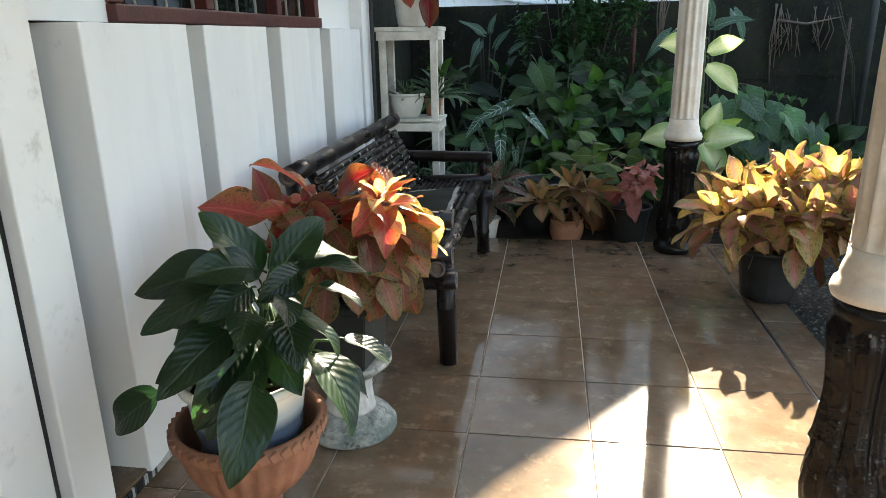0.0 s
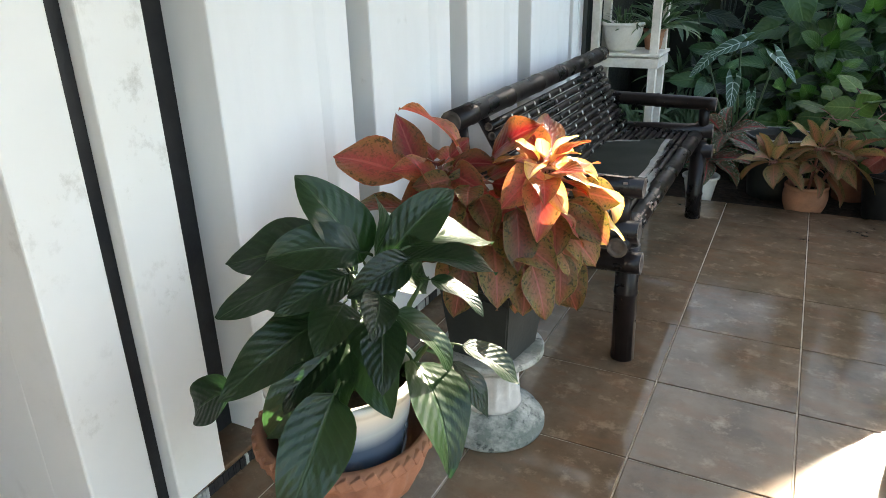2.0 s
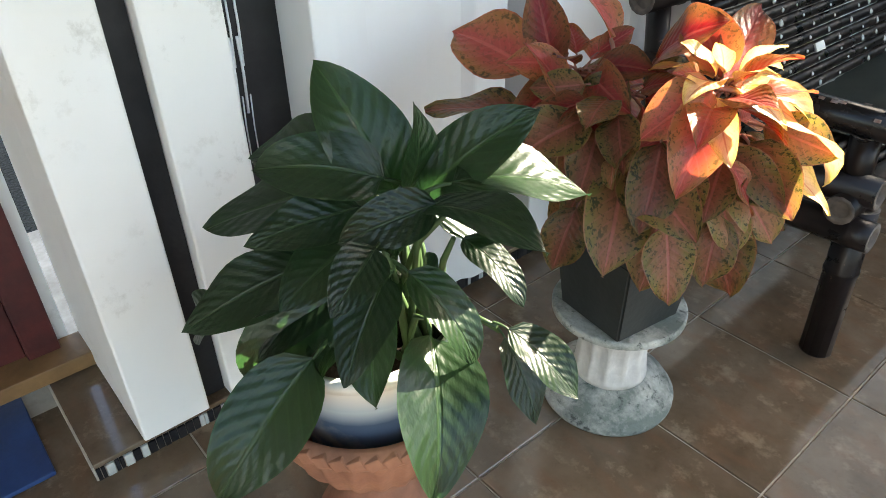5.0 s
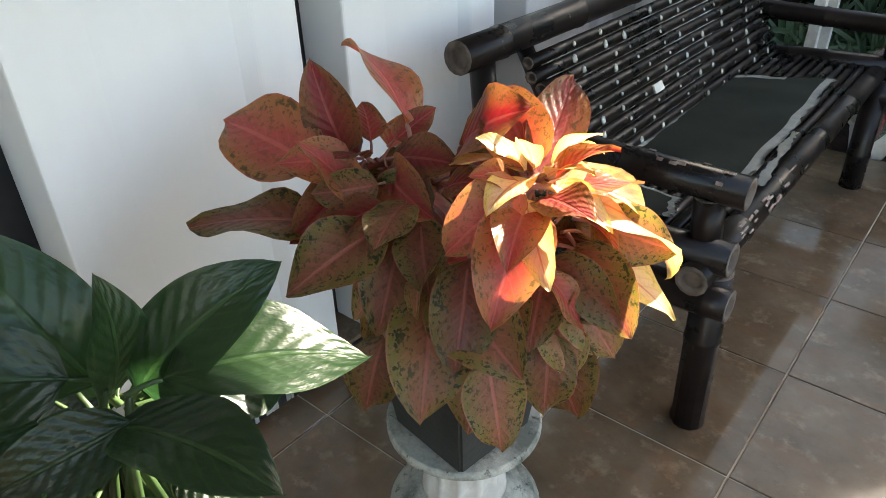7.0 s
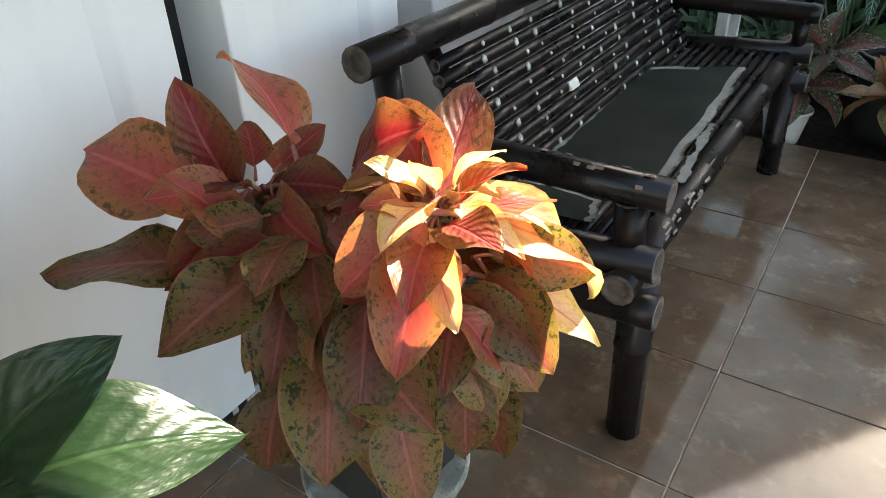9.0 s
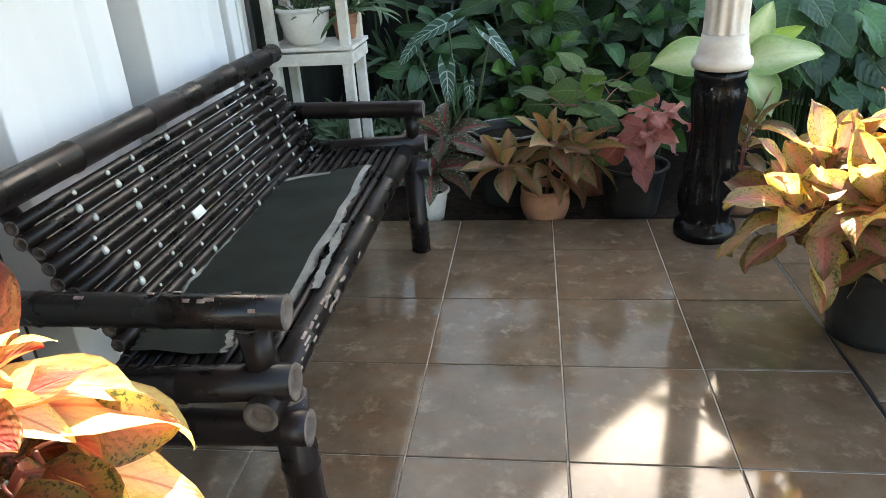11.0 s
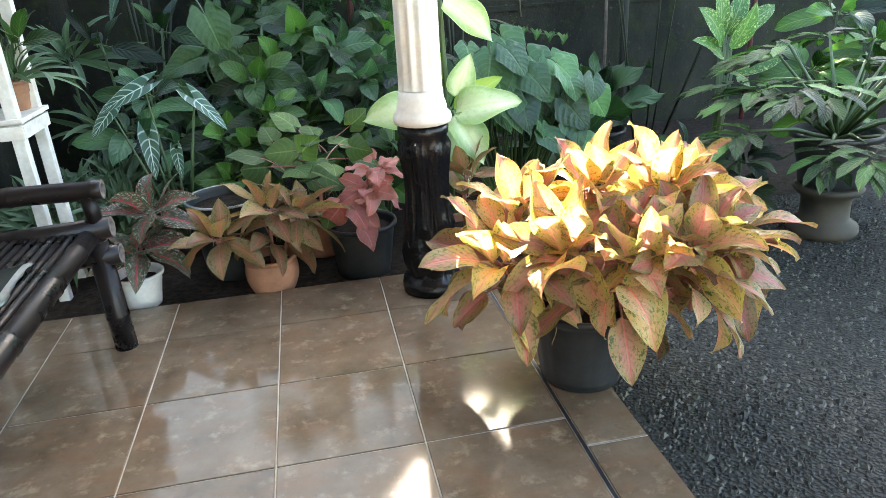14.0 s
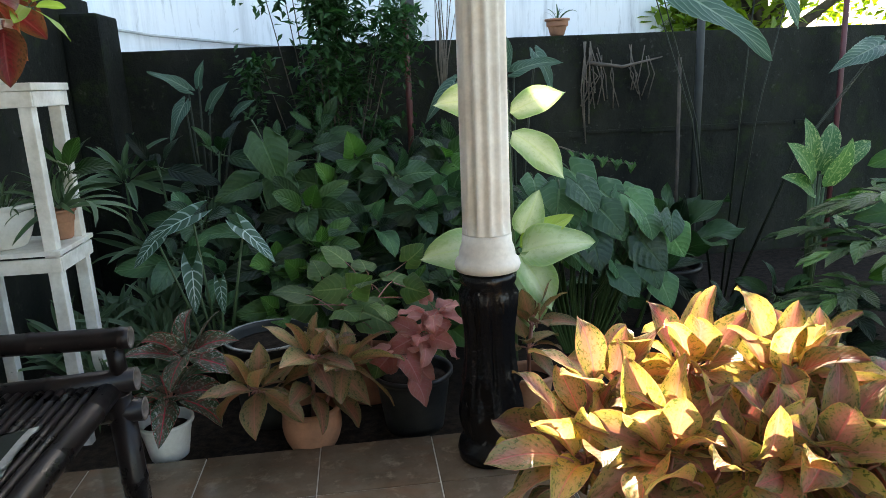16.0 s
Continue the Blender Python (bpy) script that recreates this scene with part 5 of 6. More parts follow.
garden_plant((0.12, 5.38), "low clump of dark green heart leaves", heart, [(-0.12, 0.0, 0.40), (0.12, 0.05, 0.46), (0.0, 0.1, 0.55)], 8, 0.19, 106)
philok = leaf_kinds("leaf", L_PHILO, 5, 48, width=1.25, bend=0.5, fold=0.08, wave=0.03, lobe=0.28, nu=10, nv=8, stalk=0.4, stalk_radius=0.013)
philo = thing("plant", (1.55, 5.45, GROUND), "philodendron with many glossy blue-green heart leaves", "plant", "garden plants")
rnd = random.Random(107)
bm = bmesh.new()
for i in range(52):
    f = rnd.random()
    x = -0.36 + 0.78 * f
    top = 1.08 - 0.15 * abs(f - 0.35) - 0.42 * max(0.0, f - 0.5)
    z = rnd.uniform(max(0.42, top - 0.52), top)
    y = rnd.uniform(-0.16, 0.10) - 0.12 * (top - z)
    drop = rnd.uniform(0.10, 0.16)
    lean = rnd.uniform(-0.05, 0.11)
    set_leaf(philo, philok[i % 5], (x, y, z), (x + lean, y - 0.07, z - drop), rnd.uniform(-25, 25), face=(rnd.uniform(-0.2, 0.4), -0.75, 0.6))
    tube(bm, [(x * 0.2, 0.02, 0), (x * 0.7, y * 0.3 + 0.08, z * 0.6), (x, y + 0.02, z)], [0.009, 0.007, 0.004], 5)
part("stem", bm, STEM_GREEN, philo)
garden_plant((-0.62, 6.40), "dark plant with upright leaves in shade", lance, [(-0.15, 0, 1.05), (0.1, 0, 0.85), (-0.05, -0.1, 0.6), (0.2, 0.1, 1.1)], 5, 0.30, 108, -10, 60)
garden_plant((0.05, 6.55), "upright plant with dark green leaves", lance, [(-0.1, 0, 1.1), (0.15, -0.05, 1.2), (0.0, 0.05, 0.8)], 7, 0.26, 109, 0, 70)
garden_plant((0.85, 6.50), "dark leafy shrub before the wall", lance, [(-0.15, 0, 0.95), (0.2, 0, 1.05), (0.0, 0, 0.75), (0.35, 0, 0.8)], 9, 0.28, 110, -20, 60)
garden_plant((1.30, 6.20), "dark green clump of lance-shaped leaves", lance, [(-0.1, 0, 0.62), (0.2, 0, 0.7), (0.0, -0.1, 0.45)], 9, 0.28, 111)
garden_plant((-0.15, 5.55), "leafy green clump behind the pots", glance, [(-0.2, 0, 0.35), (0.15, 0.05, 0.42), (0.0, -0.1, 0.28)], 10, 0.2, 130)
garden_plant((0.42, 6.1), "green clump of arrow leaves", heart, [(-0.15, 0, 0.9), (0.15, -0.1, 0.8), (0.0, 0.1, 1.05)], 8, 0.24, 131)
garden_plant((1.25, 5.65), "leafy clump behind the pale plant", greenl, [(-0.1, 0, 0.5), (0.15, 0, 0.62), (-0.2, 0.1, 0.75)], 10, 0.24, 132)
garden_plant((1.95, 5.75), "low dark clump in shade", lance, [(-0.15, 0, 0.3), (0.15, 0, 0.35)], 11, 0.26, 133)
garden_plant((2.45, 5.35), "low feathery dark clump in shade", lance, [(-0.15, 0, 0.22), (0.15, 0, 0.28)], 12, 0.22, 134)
garden_plant((-0.75, 5.75), "dark grassy plant under the shelves", strap, [(-0.15, 0, 0.18), (0.1, -0.1, 0.14), (-0.3, -0.15, 0.16), (0.05, 0.1, 0.22)], 34, 0.55, 112, 25, 85, out=0.03, droop=0.35)
garden_plant((-0.80, 5.42), "arching variegated grassy plant", strap, [(-0.15, 0, 0.12), (0.12, -0.05, 0.12), (0.0, -0.15, 0.10), (0.2, 0.1, 0.2)], 34, 0.5, 113, 20, 85, out=0.03, droop=0.35)
garden_plant((-1.0, 6.5), "long-leaved bromeliad in shade", strap, [(0.0, 0, 0.95), (0.15, -0.1, 0.5)], 22, 0.5, 114, 0, 75, out=0.03, droop=0.3)

pale = thing("plant", (1.10, 5.06, GROUND), "pale variegated dieffenbachia with large white-green leaves", "plant", "garden plants")
bm = bmesh.new()
for x, y, z, tx, ty, tz, lime in ((-0.05, 0, 1.32, -0.34, -0.05, 1.37, 0), (0.0, 0, 1.32, 0.23, -0.05, 1.40, 0), (0.0, -0.03, 1.24, 0.20, -0.14, 1.04, 0), (-0.05, 0, 1.44, -0.22, 0.05, 1.48, 0), (-0.12, -0.04, 0.72, -0.43, -0.10, 0.72, 0),
                                  (0.03, -0.04, 0.70, 0.34, -0.12, 0.74, 0), (0.03, 0, 0.72, 0.27, -0.05, 0.86, 1), (0.02, -0.06, 0.70, 0.12, -0.22, 0.48, 0), (0.0, -0.05, 0.66, 0.06, -0.14, 0.36, 0), (-0.02, 0.02, 0.86, -0.12, 0.05, 1.08, 1),
                                  (0.04, 0.0, 0.78, 0.12, -0.02, 0.98, 0)):
    set_leaf(pale, (limek if lime else palek)[(int(abs(tx) * 100)) % 3], (x, y, z), (tx, ty, tz), 0, face=(0.1, -0.8, 0.55))
tube(bm, [(0, 0, 0), (0.0, 0, 0.7), (-0.01, 0, 1.1), (-0.02, 0, 1.42)], [0.018, 0.015, 0.012, 0.008], 8)
part("stem", bm, STEM_GREEN, pale)

# ---- fine bush and tall leaves against the wall ----
bush = thing("bush", (0.25, 6.85, GROUND), "fine-leaved green bush growing against the wall", "bush")
bm = bmesh.new()
rnd = random.Random(77)
tips = []
for i in range(30):
    x, y, z = rnd.gauss(0.0, 0.26), rnd.gauss(-0.05, 0.12), rnd.uniform(0.95, 2.25) if i % 3 else rnd.uniform(1.9, 2.6)
    tips.append(Vector((x, y, z)))
    tube(bm, [(x * 0.1, y * 0.1, 0), (x * 0.5, y * 0.5, z * 0.55), (x, y, z)], [0.008, 0.005, 0.002], 5)
part("stem", bm, BARK, bush)
tagged(piece("leaves", scatter_leaves(5200, (0.085, 0.034), lambda r: (lambda t: (t.x * (1 + 0.1) + r.gauss(0, 0.055), t.y + r.gauss(0, 0.05), t.z - abs(r.gauss(0, 0.22))))(r.choice(tips)), L_SMALL, 5), bush), kind="stuff")

ELEPH = leaf_kinds("leaf", make_leaf("ribbed_elephant_ear", (0.04, 0.095, 0.065), (0.08, 0.145, 0.10), (0.03, 0.08, 0.05), (0.05, 0.11, 0.07), 0.2, 0.3, (0.26, 0.36, 0.26), 0.6, 0.4, 0.35, 11, 1.0, 9, net=0.30),
                   3, 79, width=0.38, bend=0.7, fold=0.25, wave=0.03, lobe=0.16, nu=26, nv=8, cuts=0.06)
tall = thing("plant", (2.45, 5.85, GROUND), "tall elephant ear with long ribbed leaves on thin stalks", "plant", "garden plants")
bm = bmesh.new()
for x, y, z, tx, ty, tz in ((-0.34, 0.0, 1.93, 0.28, -0.1, 1.50), (0.25, 0.05, 1.98, 0.42, -0.1, 1.66), (0.95, -0.05, 1.56, 0.55, -0.2, 1.42), (1.00, 0, 1.55, 1.30, -0.1, 1.38), (0.55, 0.2, 1.95, 0.40, 0.1, 2.3), (-0.3, 0.2, 1.95, -0.6, 0.2, 2.3)):
    set_leaf(tall, ELEPH[int(abs(x) * 10) % 3], (x, y, z), (tx, ty, tz), 0, face=(0.1, -0.8, 0.55))
    tube(bm, [(0.1 * x + 0.25, 0.3, 0), (x * 0.5 + 0.2, y * 0.5 + 0.25, z * 0.6), (x, y, z)], [0.008, 0.005, 0.003], 6)
part("stem", bm, STEM_DARK, tall)
dark_tall = thing("plant", (-0.62, 6.85, GROUND), "tall elephant ear with dull blue-green leaves in shade", "plant", "garden plants")
bm = bmesh.new()
for x, y, z, tx, ty, tz in ((-0.02, 0, 1.48, -0.25, -0.05, 1.60), (0.05, 0, 1.50, 0.12, -0.1, 1.66), (-0.05, 0, 1.40, -0.14, -0.12, 1.16), (0.1, 0, 1.35, 0.26, -0.1, 1.52), (0.25, 0.0, 1.3, 0.42, -0.1, 1.40)):
    set_leaf(dark_tall, ELEPH[1], (x, y, z), (tx, ty, tz), 0, face=(0.1, -0.8, 0.55))
    tube(bm, [(0, 0, 0), (x * 0.5, y * 0.5, z * 0.6), (x, y, z)], [0.014, 0.010, 0.006], 6)
part("stem", bm, STEM_DARK, dark_tall)
dark_tall2 = thing("plant", (1.50, 6.75, GROUND), "dark ribbed elephant ear leaning on the wall", "plant", "garden plants")
bm = bmesh.new()
for x, y, z, tx, ty, tz in ((0.0, 0, 1.50, 0.30, -0.15, 1.55), (-0.05, 0, 1.55, -0.12, -0.1, 1.80), (0.15, 0, 1.62, 0.22, -0.15, 1.36), (-0.4, 0, 1.45, -0.62, -0.1, 1.20)):
    set_leaf(dark_tall2, ELEPH[2], (x, y, z), (tx, ty, tz), 0, face=(0.1, -0.8, 0.55))
    tube(bm, [(0, 0, 0), (x * 0.5, y * 0.5, z * 0.6), (x, y, z)], [0.014, 0.010, 0.006], 6)
part("stem", bm, STEM_DARK, dark_tall2)

# ---- right side: selloum in a black pot on a clay stand, dieffenbachia, dark cut-leaf plant ----
SEL = Vector((2.95, 4.60, GROUND))
stand2 = thing("pot_stand", SEL, "round brown clay pot stand on the gravel", "pot stand")
part("body", lathe(bmesh.new(), [(0.16, 0), (0.17, 0.02), (0.165, 0.05), (0.12, 0.08), (0.115, 0.16), (0.12, 0.20), (0.155, 0.225), (0.165, 0.245), (0.155, 0.26)], 40), plain("brown_clay", (0.034, 0.028, 0.018), (0.02, 0.017, 0.012), 8, 0.7), stand2)
sel = thing("potted_plant", SEL + Vector((0, 0, 0.261)), "selloum philodendron with cut leaves in a black pot", "plant")
pot(sel, (0, 0, 0), 0.14, 0.20, 0.27, BLACK_PLASTIC, 0.014, label="black plastic pot")
bm = bmesh.new()
selk = leaf_kinds("leaf", L_GREEN, 4, 83, width=0.30, bend=0.6, fold=0.2, wave=0.02, a=0.4, b=0.5, nu=4, nv=2)
rnd = random.Random(83)
for i in range(26):
    az = radians(i * 137.5 + 30)
    el = radians(rnd.uniform(-5, 60))
    reach = rnd.uniform(0.32, 0.60)
    hub = Vector((math.cos(az) * math.cos(el) * reach, math.sin(az) * math.cos(el) * reach, 0.28 + math.sin(el) * reach))
    tube(bm, [(0, 0, 0.22), hub * 0.5 + Vector((0, 0, 0.14)), hub], [0.012, 0.010, 0.006], 6)
    outd = Vector((math.cos(az), math.sin(az), -0.35)).normalized()
    sidev = Vector((-math.sin(az), math.cos(az), 0.0))
    # each blade is a fan of narrow lobes
    for k in range(9):
        f = k / 8
        sgn = 1 if k % 2 else -1
        lean = (1 - f) * 1.35 * sgn
        base = hub + outd * 0.20 * f
        d = outd * math.cos(lean) + sidev * math.sin(lean)
        set_leaf(sel, selk[k % 4], base, base + d * (0.15 + 0.08 * (1 - abs(f - 0.4))), 0, "leaf_lobe")
part("stem", bm, STEM_GREEN, sel)
dief = thing("plant", (2.80, 5.45, GROUND), "spotted dieffenbachia with upright stalks", "plant", "garden plants")
diefk = leaf_kinds("leaf", L_DIEF, 4, 89, width=0.36, bend=0.8, fold=0.3, wave=0.02, nu=9, nv=4)
bm = bmesh.new()
for x, y, z, tx, ty, tz in ((-0.02, -0.05, 0.86, -0.21, -0.1, 1.09), (0.0, -0.05, 0.80, -0.24, -0.12, 0.92), (0.04, -0.06, 0.84, 0.12, -0.14, 1.10), (0.06, 0, 0.90, 0.33, 0, 1.06), (0.0, 0, 0.95, -0.02, 0.05, 1.2), (0.1, 0, 0.7, 0.36, -0.1, 0.78),
                            (0.0, -0.1, 0.72, 0.02, -0.3, 0.66), (0.1, 0.1, 0.9, 0.25, 0.2, 1.15)):
    set_leaf(dief, diefk[int(abs(tx) * 100) % 4], (x, y, z), (tx, ty, tz), 0, face=(0.1, -0.8, 0.55))
    tube(bm, [(0.03, 0, 0), (x * 0.4 + 0.02, y * 0.4, z * 0.5), (x, y, z)], [0.018, 0.014, 0.008], 6)
part("stem", bm, STEM_GREEN, dief)
garden_plant((3.55, 5.35), "broad green shrub beside the pots", greenl, [(-0.2, 0, 0.7), (0.1, -0.1, 0.85), (0.3, 0.1, 0.7), (0, 0.1, 1.0), (-0.1, -0.1, 0.5)], 10, 0.30, 121)
garden_plant((2.75, 5.05), "low cut-leaved dark foliage", lance, [(-0.25, 0, 0.25), (0.0, 0, 0.3), (-0.1, -0.1, 0.15)], 14, 0.22, 122)
darkp = thing("potted_plant", (2.30, 6.05, GROUND), "dark ruffled plant in a black pot", "plant")
pot(darkp, (0, 0, 0), 0.15, 0.20, 0.30, BLACK_PLASTIC, 0.014, label="black pot")
ruff = leaf_kinds("leaf", L_DEEP, 4, 91, width=0.30, bend=0.7, fold=0.25, wave=0.09, nu=12, nv=4)
rosette(darkp, ruff, (0, 0, 0.36), 14, 0.55, 92, 15, 85, 0.9, 0.03, 0.0)
rosette(darkp, strap, (0, 0, 0.33), 16, 0.28, 93, 10, 60, 1.0, 0.03, 0.1)
vine = thing("vine", (1.62, 6.9, 0), "trailing vine with small leaves along the wall", "vine")
bm = bmesh.new()
pts = [(0, 0, 0.95), (0.25, 0.0, 0.92), (0.5, -0.05, 0.82), (0.75, -0.1, 0.78)]
tube(bm, pts, 0.006, 5)
part("stem", bm, DRY, vine)
for i in range(16):
    f = i / 15
    p = Vector((0.75 * f, -0.1 * f, 0.95 - 0.17 * f))
    set_leaf(vine, heart[i % 5], p, p + Vector((0.03 * (-1) ** i, -0.03, -0.06)), 0)

# ---- poles, dry branches and a wall pot ----
for x, y, material, r, top, label in ((0.795, 6.95, PIPE, 0.022, 2.6, "thin red steel pole"), (2.93, 7.0, GREYPOLE, 0.030, 2.8, "grey steel pole by the wall"), (4.05, 7.0, PIPE, 0.020, 2.4, "thin rusty red pole"), (2.55, 6.5, BARK, 0.012, 1.5, "thin brown wooden stake in the ground")):
    tagged(part("pole", tube(bmesh.new(), [(x, y, GROUND), (x + 0.01, y, top * 0.5), (x, y, top)], r, 8), material), label, "pole")
dry = thing("dry_branch", (2.2, 7.17, 0), "dry hanging aerial roots and twig on the wall", "branch")
bm = bmesh.new()
rnd = random.Random(3)
tube(bm, [(-0.05, 0, 1.50), (0.20, -0.05, 1.46), (0.52, -0.02, 1.52)], [0.016, 0.012, 0.005], 6)
for i in range(16):
    x = rnd.uniform(-0.05, 0.42)
    tube(bm, [(x, 0, 1.47 + rnd.uniform(-0.02, 0.16)), (x + rnd.uniform(-0.06, 0.06), -0.03, 1.40), (x + rnd.uniform(-0.09, 0.09), -0.02, 1.40 - rnd.uniform(0.05, 0.26))], 0.0045, 4)
for i in range(5):
    x = -0.05 + rnd.uniform(-0.03, 0.03)
    tube(bm, [(x, 0, 1.65), (x + rnd.uniform(-0.04, 0.04), 0, 1.3), (x + rnd.uniform(-0.05, 0.03), -0.02, 0.9 + rnd.uniform(0, 0.3))], 0.006, 4)
tagged(part("twig", bm, DRY, dry), kind="stuff")
twigs = thing("dry_branch", (1.05, 7.0, 0), "bare grey twigs leaning on the wall", "branch")
bm = bmesh.new()
for i in range(9):
    x = rnd.uniform(-0.12, 0.12)
    tube(bm, [(x * 0.3, 0, 1.3), (x * 0.8, 0.0, 1.55), (x * 1.6 + rnd.uniform(-0.05, 0.05), 0, 1.85 + rnd.uniform(0, 0.4))], [0.008, 0.006, 0.003], 4)
tagged(part("twig", bm, DRY, twigs), kind="stuff")
wp = thing("potted_plant", (1.95, 7.26, 1.702), "small clay pot with a sprig on the garden wall", "plant")
pot(wp, (0, 0, 0), 0.05, 0.085, 0.12, CLAY, 0.008, label="small clay pot")
rosette(wp, strap, (0, 0, 0.10), 9, 0.16, 95, 30, 85, 1.0, 0.01, 0.1)

# ---- white plant stand by the wall ----
SX0, SX1, SY0, SY1 = -1.225, -0.795, 4.93, 5.25
st = thing("plant_stand", (0, 0, GROUND), "white painted wooden plant stand with two shelves", "plant stand")
for x in (SX0, SX1 - 0.05):
    for y in (SY0, SY1 - 0.05):
        part("leg", boxed((x, y, 0), (x + 0.05, y + 0.05, 1.50), 0.004), WHITE_WOOD, st)
for z in (0.80, 1.50):
    part("shelf_board", boxed((SX0 - 0.02, SY0 - 0.02, z + (0.0 if z > 1 else 0.055)), (SX1 + 0.02, SY1 + 0.02, z + (0.03 if z > 1 else 0.075)), 0.004), WHITE_WOOD, st)
    zz = z - 0.062 if z > 1 else z - 0.015
    part("apron", boxed((SX0 - 0.012, SY0 - 0.014, zz), (SX1 + 0.012, SY0 - 0.001, zz + 0.06), 0.003), WHITE_WOOD, st)
    part("apron", boxed((SX0 - 0.012, SY1 + 0.001, zz), (SX1 + 0.012, SY1 + 0.014, zz + 0.06), 0.003), WHITE_WOOD, st)
    part("apron", boxed((SX1 + 0.001, SY0, zz), (SX1 + 0.013, SY1, zz + 0.06), 0.003), WHITE_WOOD, st)
    part("apron", boxed((SX0 - 0.013, SY0, zz), (SX0 - 0.001, SY1, zz + 0.06), 0.003), WHITE_WOOD, st)
SHELF = GROUND + 0.876
spid = thing("potted_plant", (-1.05, 5.06, SHELF), "small spider plant in a white pot on the shelf", "plant")
pot(spid, (0, 0, 0), 0.085, 0.13, 0.18, CERAMIC, 0.010, belly=0.012, label="white plastic pot with a foot")
rosette(spid, strap, (0, 0, 0.15), 40, 0.17, 96, 15, 85, 1.0, 0.05, 0.15)
spid2 = thing("potted_plant", (-0.87, 5.17, SHELF), "straggling spider plant in a grey pot on the shelf", "plant")
pot(spid2, (0, 0, 0), 0.05, 0.07, 0.13, CLAY, 0.006, label="grey clay pot")
rosette(spid2, strap, (0.02, -0.02, 0.14), 46, 0.30, 97, 0, 85, 1.0, 0.03, 0.3)
rosette(spid2, greenl, (0.06, 0.0, 0.30), 7, 0.20, 98, 0, 70, 1.0, 0.03, 0.05)
TOP = GROUND + 1.532
topp = thing("potted_plant", (-1.0, 5.07, TOP), "red-leaved aglaonema in a white pot on the stand", "plant")
pot(topp, (0, 0, 0), 0.10, 0.13, 0.24, CERAMIC, 0.012, label="white pot")
rosette(topp, redk, (0.02, 0, 0.34), 14, 0.26, 99, -60, 60, 1.0, 0.05, 0.1)
set_leaf(topp, redk[0], (0.14, -0.10, 0.20), (0.16, -0.17, -0.02), 0)
rosette(topp, limek, (0.16, 0.10, 0.30), 7, 0.16, 100, -40, 40, 1.0, 0.03, 0.1)

# blue hose and pipe at the wall end
tagged(part("water_pipe", tube(bmesh.new(), [(-1.235, 4.80, 0.0), (-1.235, 4.80, 1.2), (-1.235, 4.80, 2.4)], 0.014, 8), GREYPOLE), "thin grey water pipe on the wall end", "pipe")
tagged(part("floor_mat", boxed((-1.70, 0.30, 0.001), (-1.36, 0.86, 0.014), 0.004), BLUE), "blue plastic door mat on the tiles", "mat")


# ---- trees beyond the wall ----
def tree(at, label, trunk, crowns, count, leaf_size, material, seed):
    t = thing("tree", (at[0], at[1], GROUND), label, "tree")
    rnd = random.Random(seed)
    bm = bmesh.new()
    tube(bm, [(0, 0, 0), (0.05, 0.05, trunk * 0.5), (0, 0, trunk)], [0.14, 0.11, 0.08], 10)
    for cx, cy, cz, r in crowns:
        tube(bm, [(0, 0, trunk * 0.9), (cx * 0.5, cy * 0.5, (trunk + cz) * 0.5), (cx, cy, cz)], [0.07, 0.045, 0.015], 7)
    part("trunk", bm, BARK, t)

    def place(r_):
        cx, cy, cz, r = r_.choice(crowns)
        d = Vector((r_.gauss(0, 1), r_.gauss(0, 1), r_.gauss(0, 0.8))).normalized() * r * (r_.random() ** 0.45)
        return (cx + d.x, cy + d.y, cz + d.z)
    tagged(piece("crown", scatter_leaves(count, leaf_size, place, material, seed), t), kind="stuff")


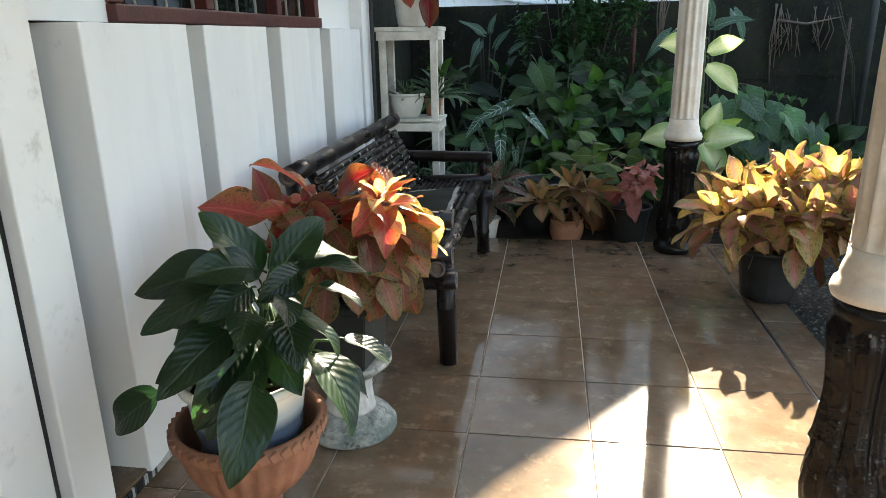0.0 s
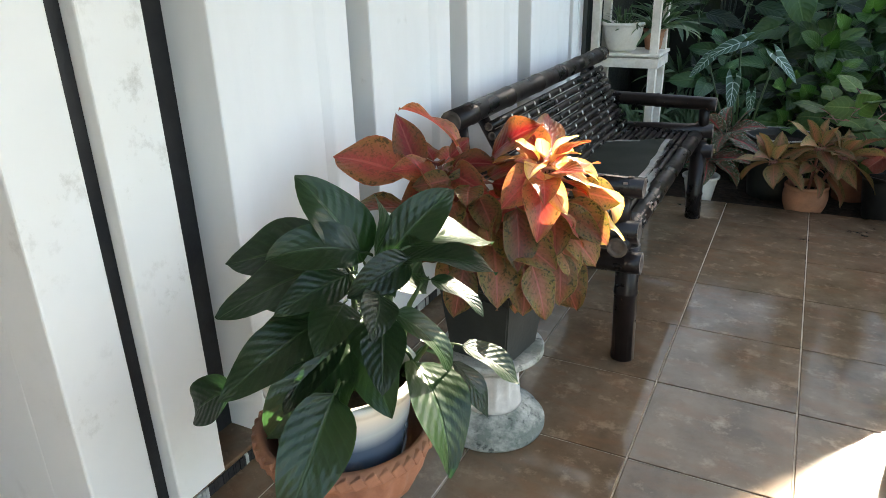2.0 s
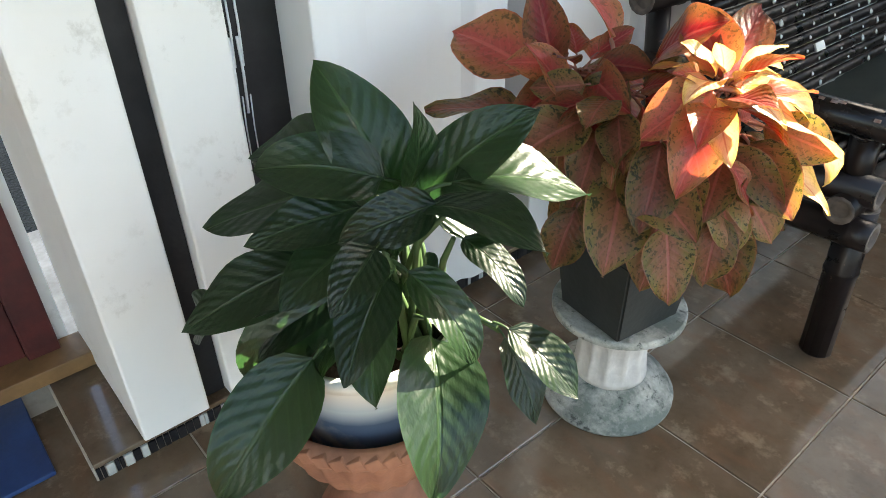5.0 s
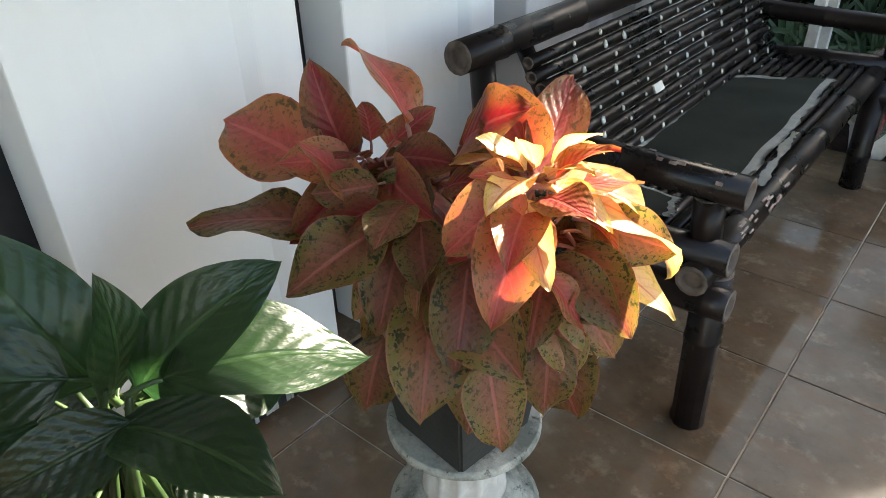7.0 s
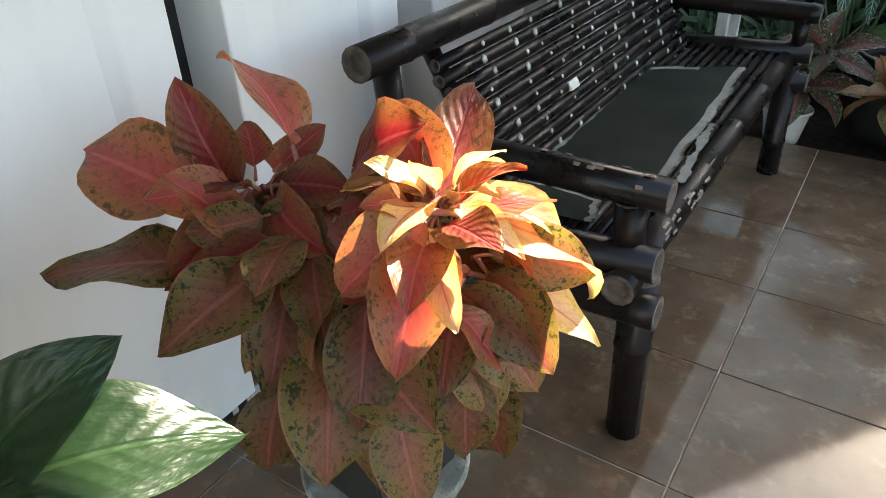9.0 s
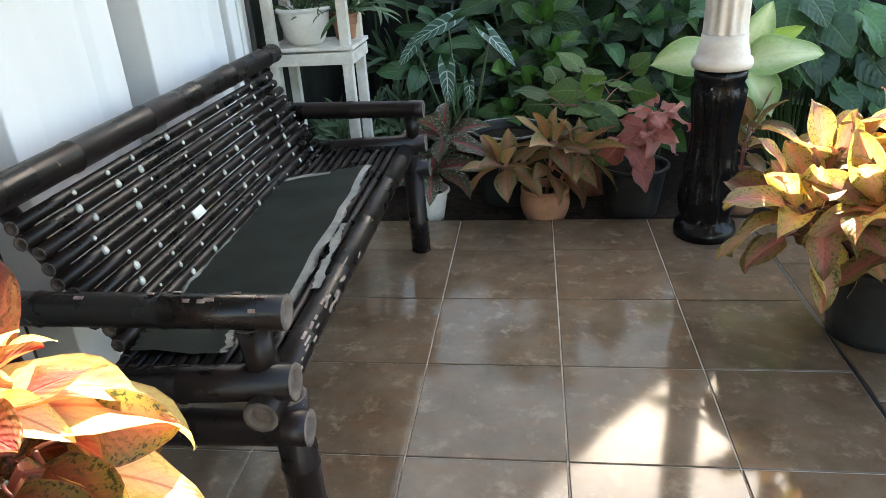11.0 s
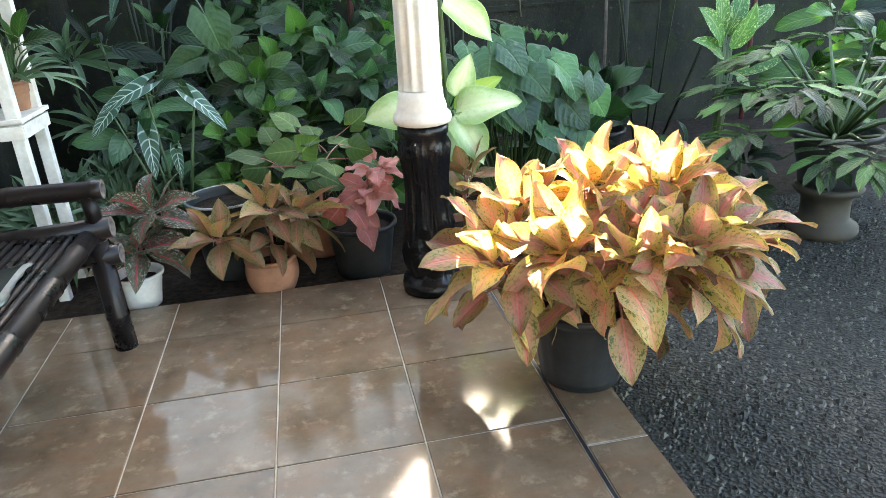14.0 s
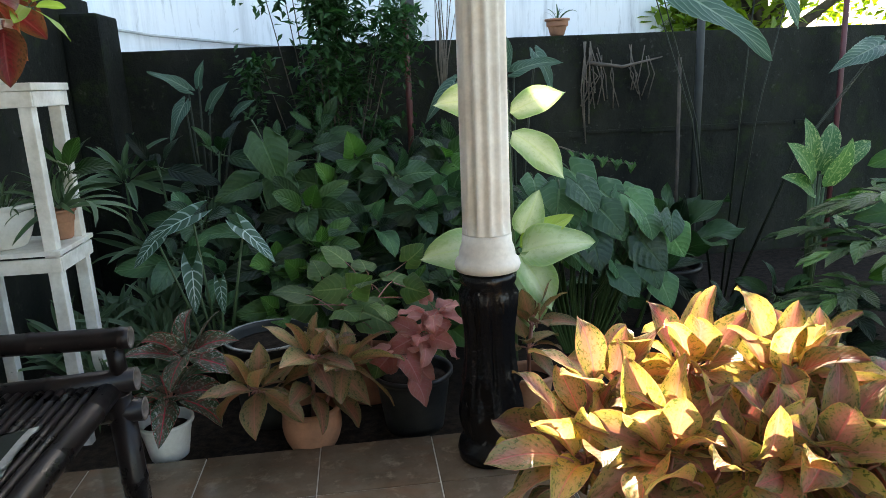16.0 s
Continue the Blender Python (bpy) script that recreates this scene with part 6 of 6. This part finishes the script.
# leftmost crowns are unseen, added to shade the gravel and block reflected sky
tree((4.6, 8.9), "sunlit leafy tree beyond the garden wall, unseen left crowns added for shade", 1.8, [(-2.55, -0.42, 3.2, 0.3), (-2.25, -0.4, 3.4, 0.3), (-1.95, -0.3, 2.95, 0.45), (-2.1, -0.4, 3.2, 0.28), (-1.4, -0.2, 3.1, 0.6), (-0.4, -0.2, 2.3, 0.7), (0.5, 0, 2.8, 0.9), (-1.0, -0.4, 1.9, 0.45), (1.4, 0, 2.4, 0.9), (-0.3, 0, 3.5, 0.8), (0.6, 0, 4.0, 0.9), (-1.2, 0, 2.9, 0.7), (-1.5, -0.1, 3.6, 0.65), (-0.9, 0, 4.4, 0.8), (-1.6, 0, 4.4, 0.5)], 12000, (0.17, 0.08), L_SUNNY, 202)

# ---- gravel stones ----
rnd = random.Random(6)
verts, faces = [], []
for i in range(15000):
    x = 1.34 + abs(rnd.gauss(0, 1.0)) if i % 3 else rnd.uniform(1.33, 3.6)
    y = rnd.uniform(1.2, 5.2)
    s = rnd.uniform(0.004, 0.011) * (1.7 if rnd.random() < 0.06 else 1)
    b = len(verts)
    for dx, dy, dz in ((1, 0, 0), (-0.5, 0.85, 0), (-0.5, -0.85, 0), (0.2, 0.1, 0.9)):
        verts.append((x + s * (dx + rnd.uniform(-0.3, 0.3)), y + s * (dy + rnd.uniform(-0.3, 0.3)), GROUND + s * (dz * rnd.uniform(0.6, 1.2))))
    faces += [(b, b + 1, b + 3), (b + 1, b + 2, b + 3), (b + 2, b, b + 3)]
me = bpy.data.meshes.new("gravel")
me.from_pydata(verts, [], faces)
me.materials.append(STONE)
tagged(new("gravel", me), "loose grey gravel stones", "gravel", kind="stuff")

# ---- floor tiles ----
def tile_mesh(w, d):
    bm = boxed((0.0025, 0.0025, -0.012), (w - 0.0025, d - 0.0025, 0.0), 0.0)
    up = [e for e in bm.edges if all(v.co.z > -0.001 for v in e.verts)]
    bmesh.ops.bevel(bm, geom=up, offset=0.0022, segments=1, affect="EDGES")
    me = bpy.data.meshes.new("tile")
    bm.to_mesh(me)
    bm.free()
    me.materials.append(TILE)
    return me


EDGE_JOINT = 3.255
full = tile_mesh(0.45, 0.45)
last = tile_mesh(0.45, 0.345)
edge = tile_mesh(0.197, 0.45)
edge_last = tile_mesh(0.197, 0.032)
rnd = random.Random(2)
for i in range(6):
    for j in range(16):
        x, y = -1.60 + 0.45 * i, 2.5 + 0.45 * (j - 11)
        me = last if y > 4.2 else full
        piece("tile", me, floor, pose(x, y, rnd.uniform(-0.0006, 0.0006), 0, 0, 0))
for j in range(17):
    y = EDGE_JOINT + 0.45 * (j - 13)
    piece("tile", edge_last if y > 4.4 else edge, floor, pose(1.112, y, 0, 0, 0, 0))
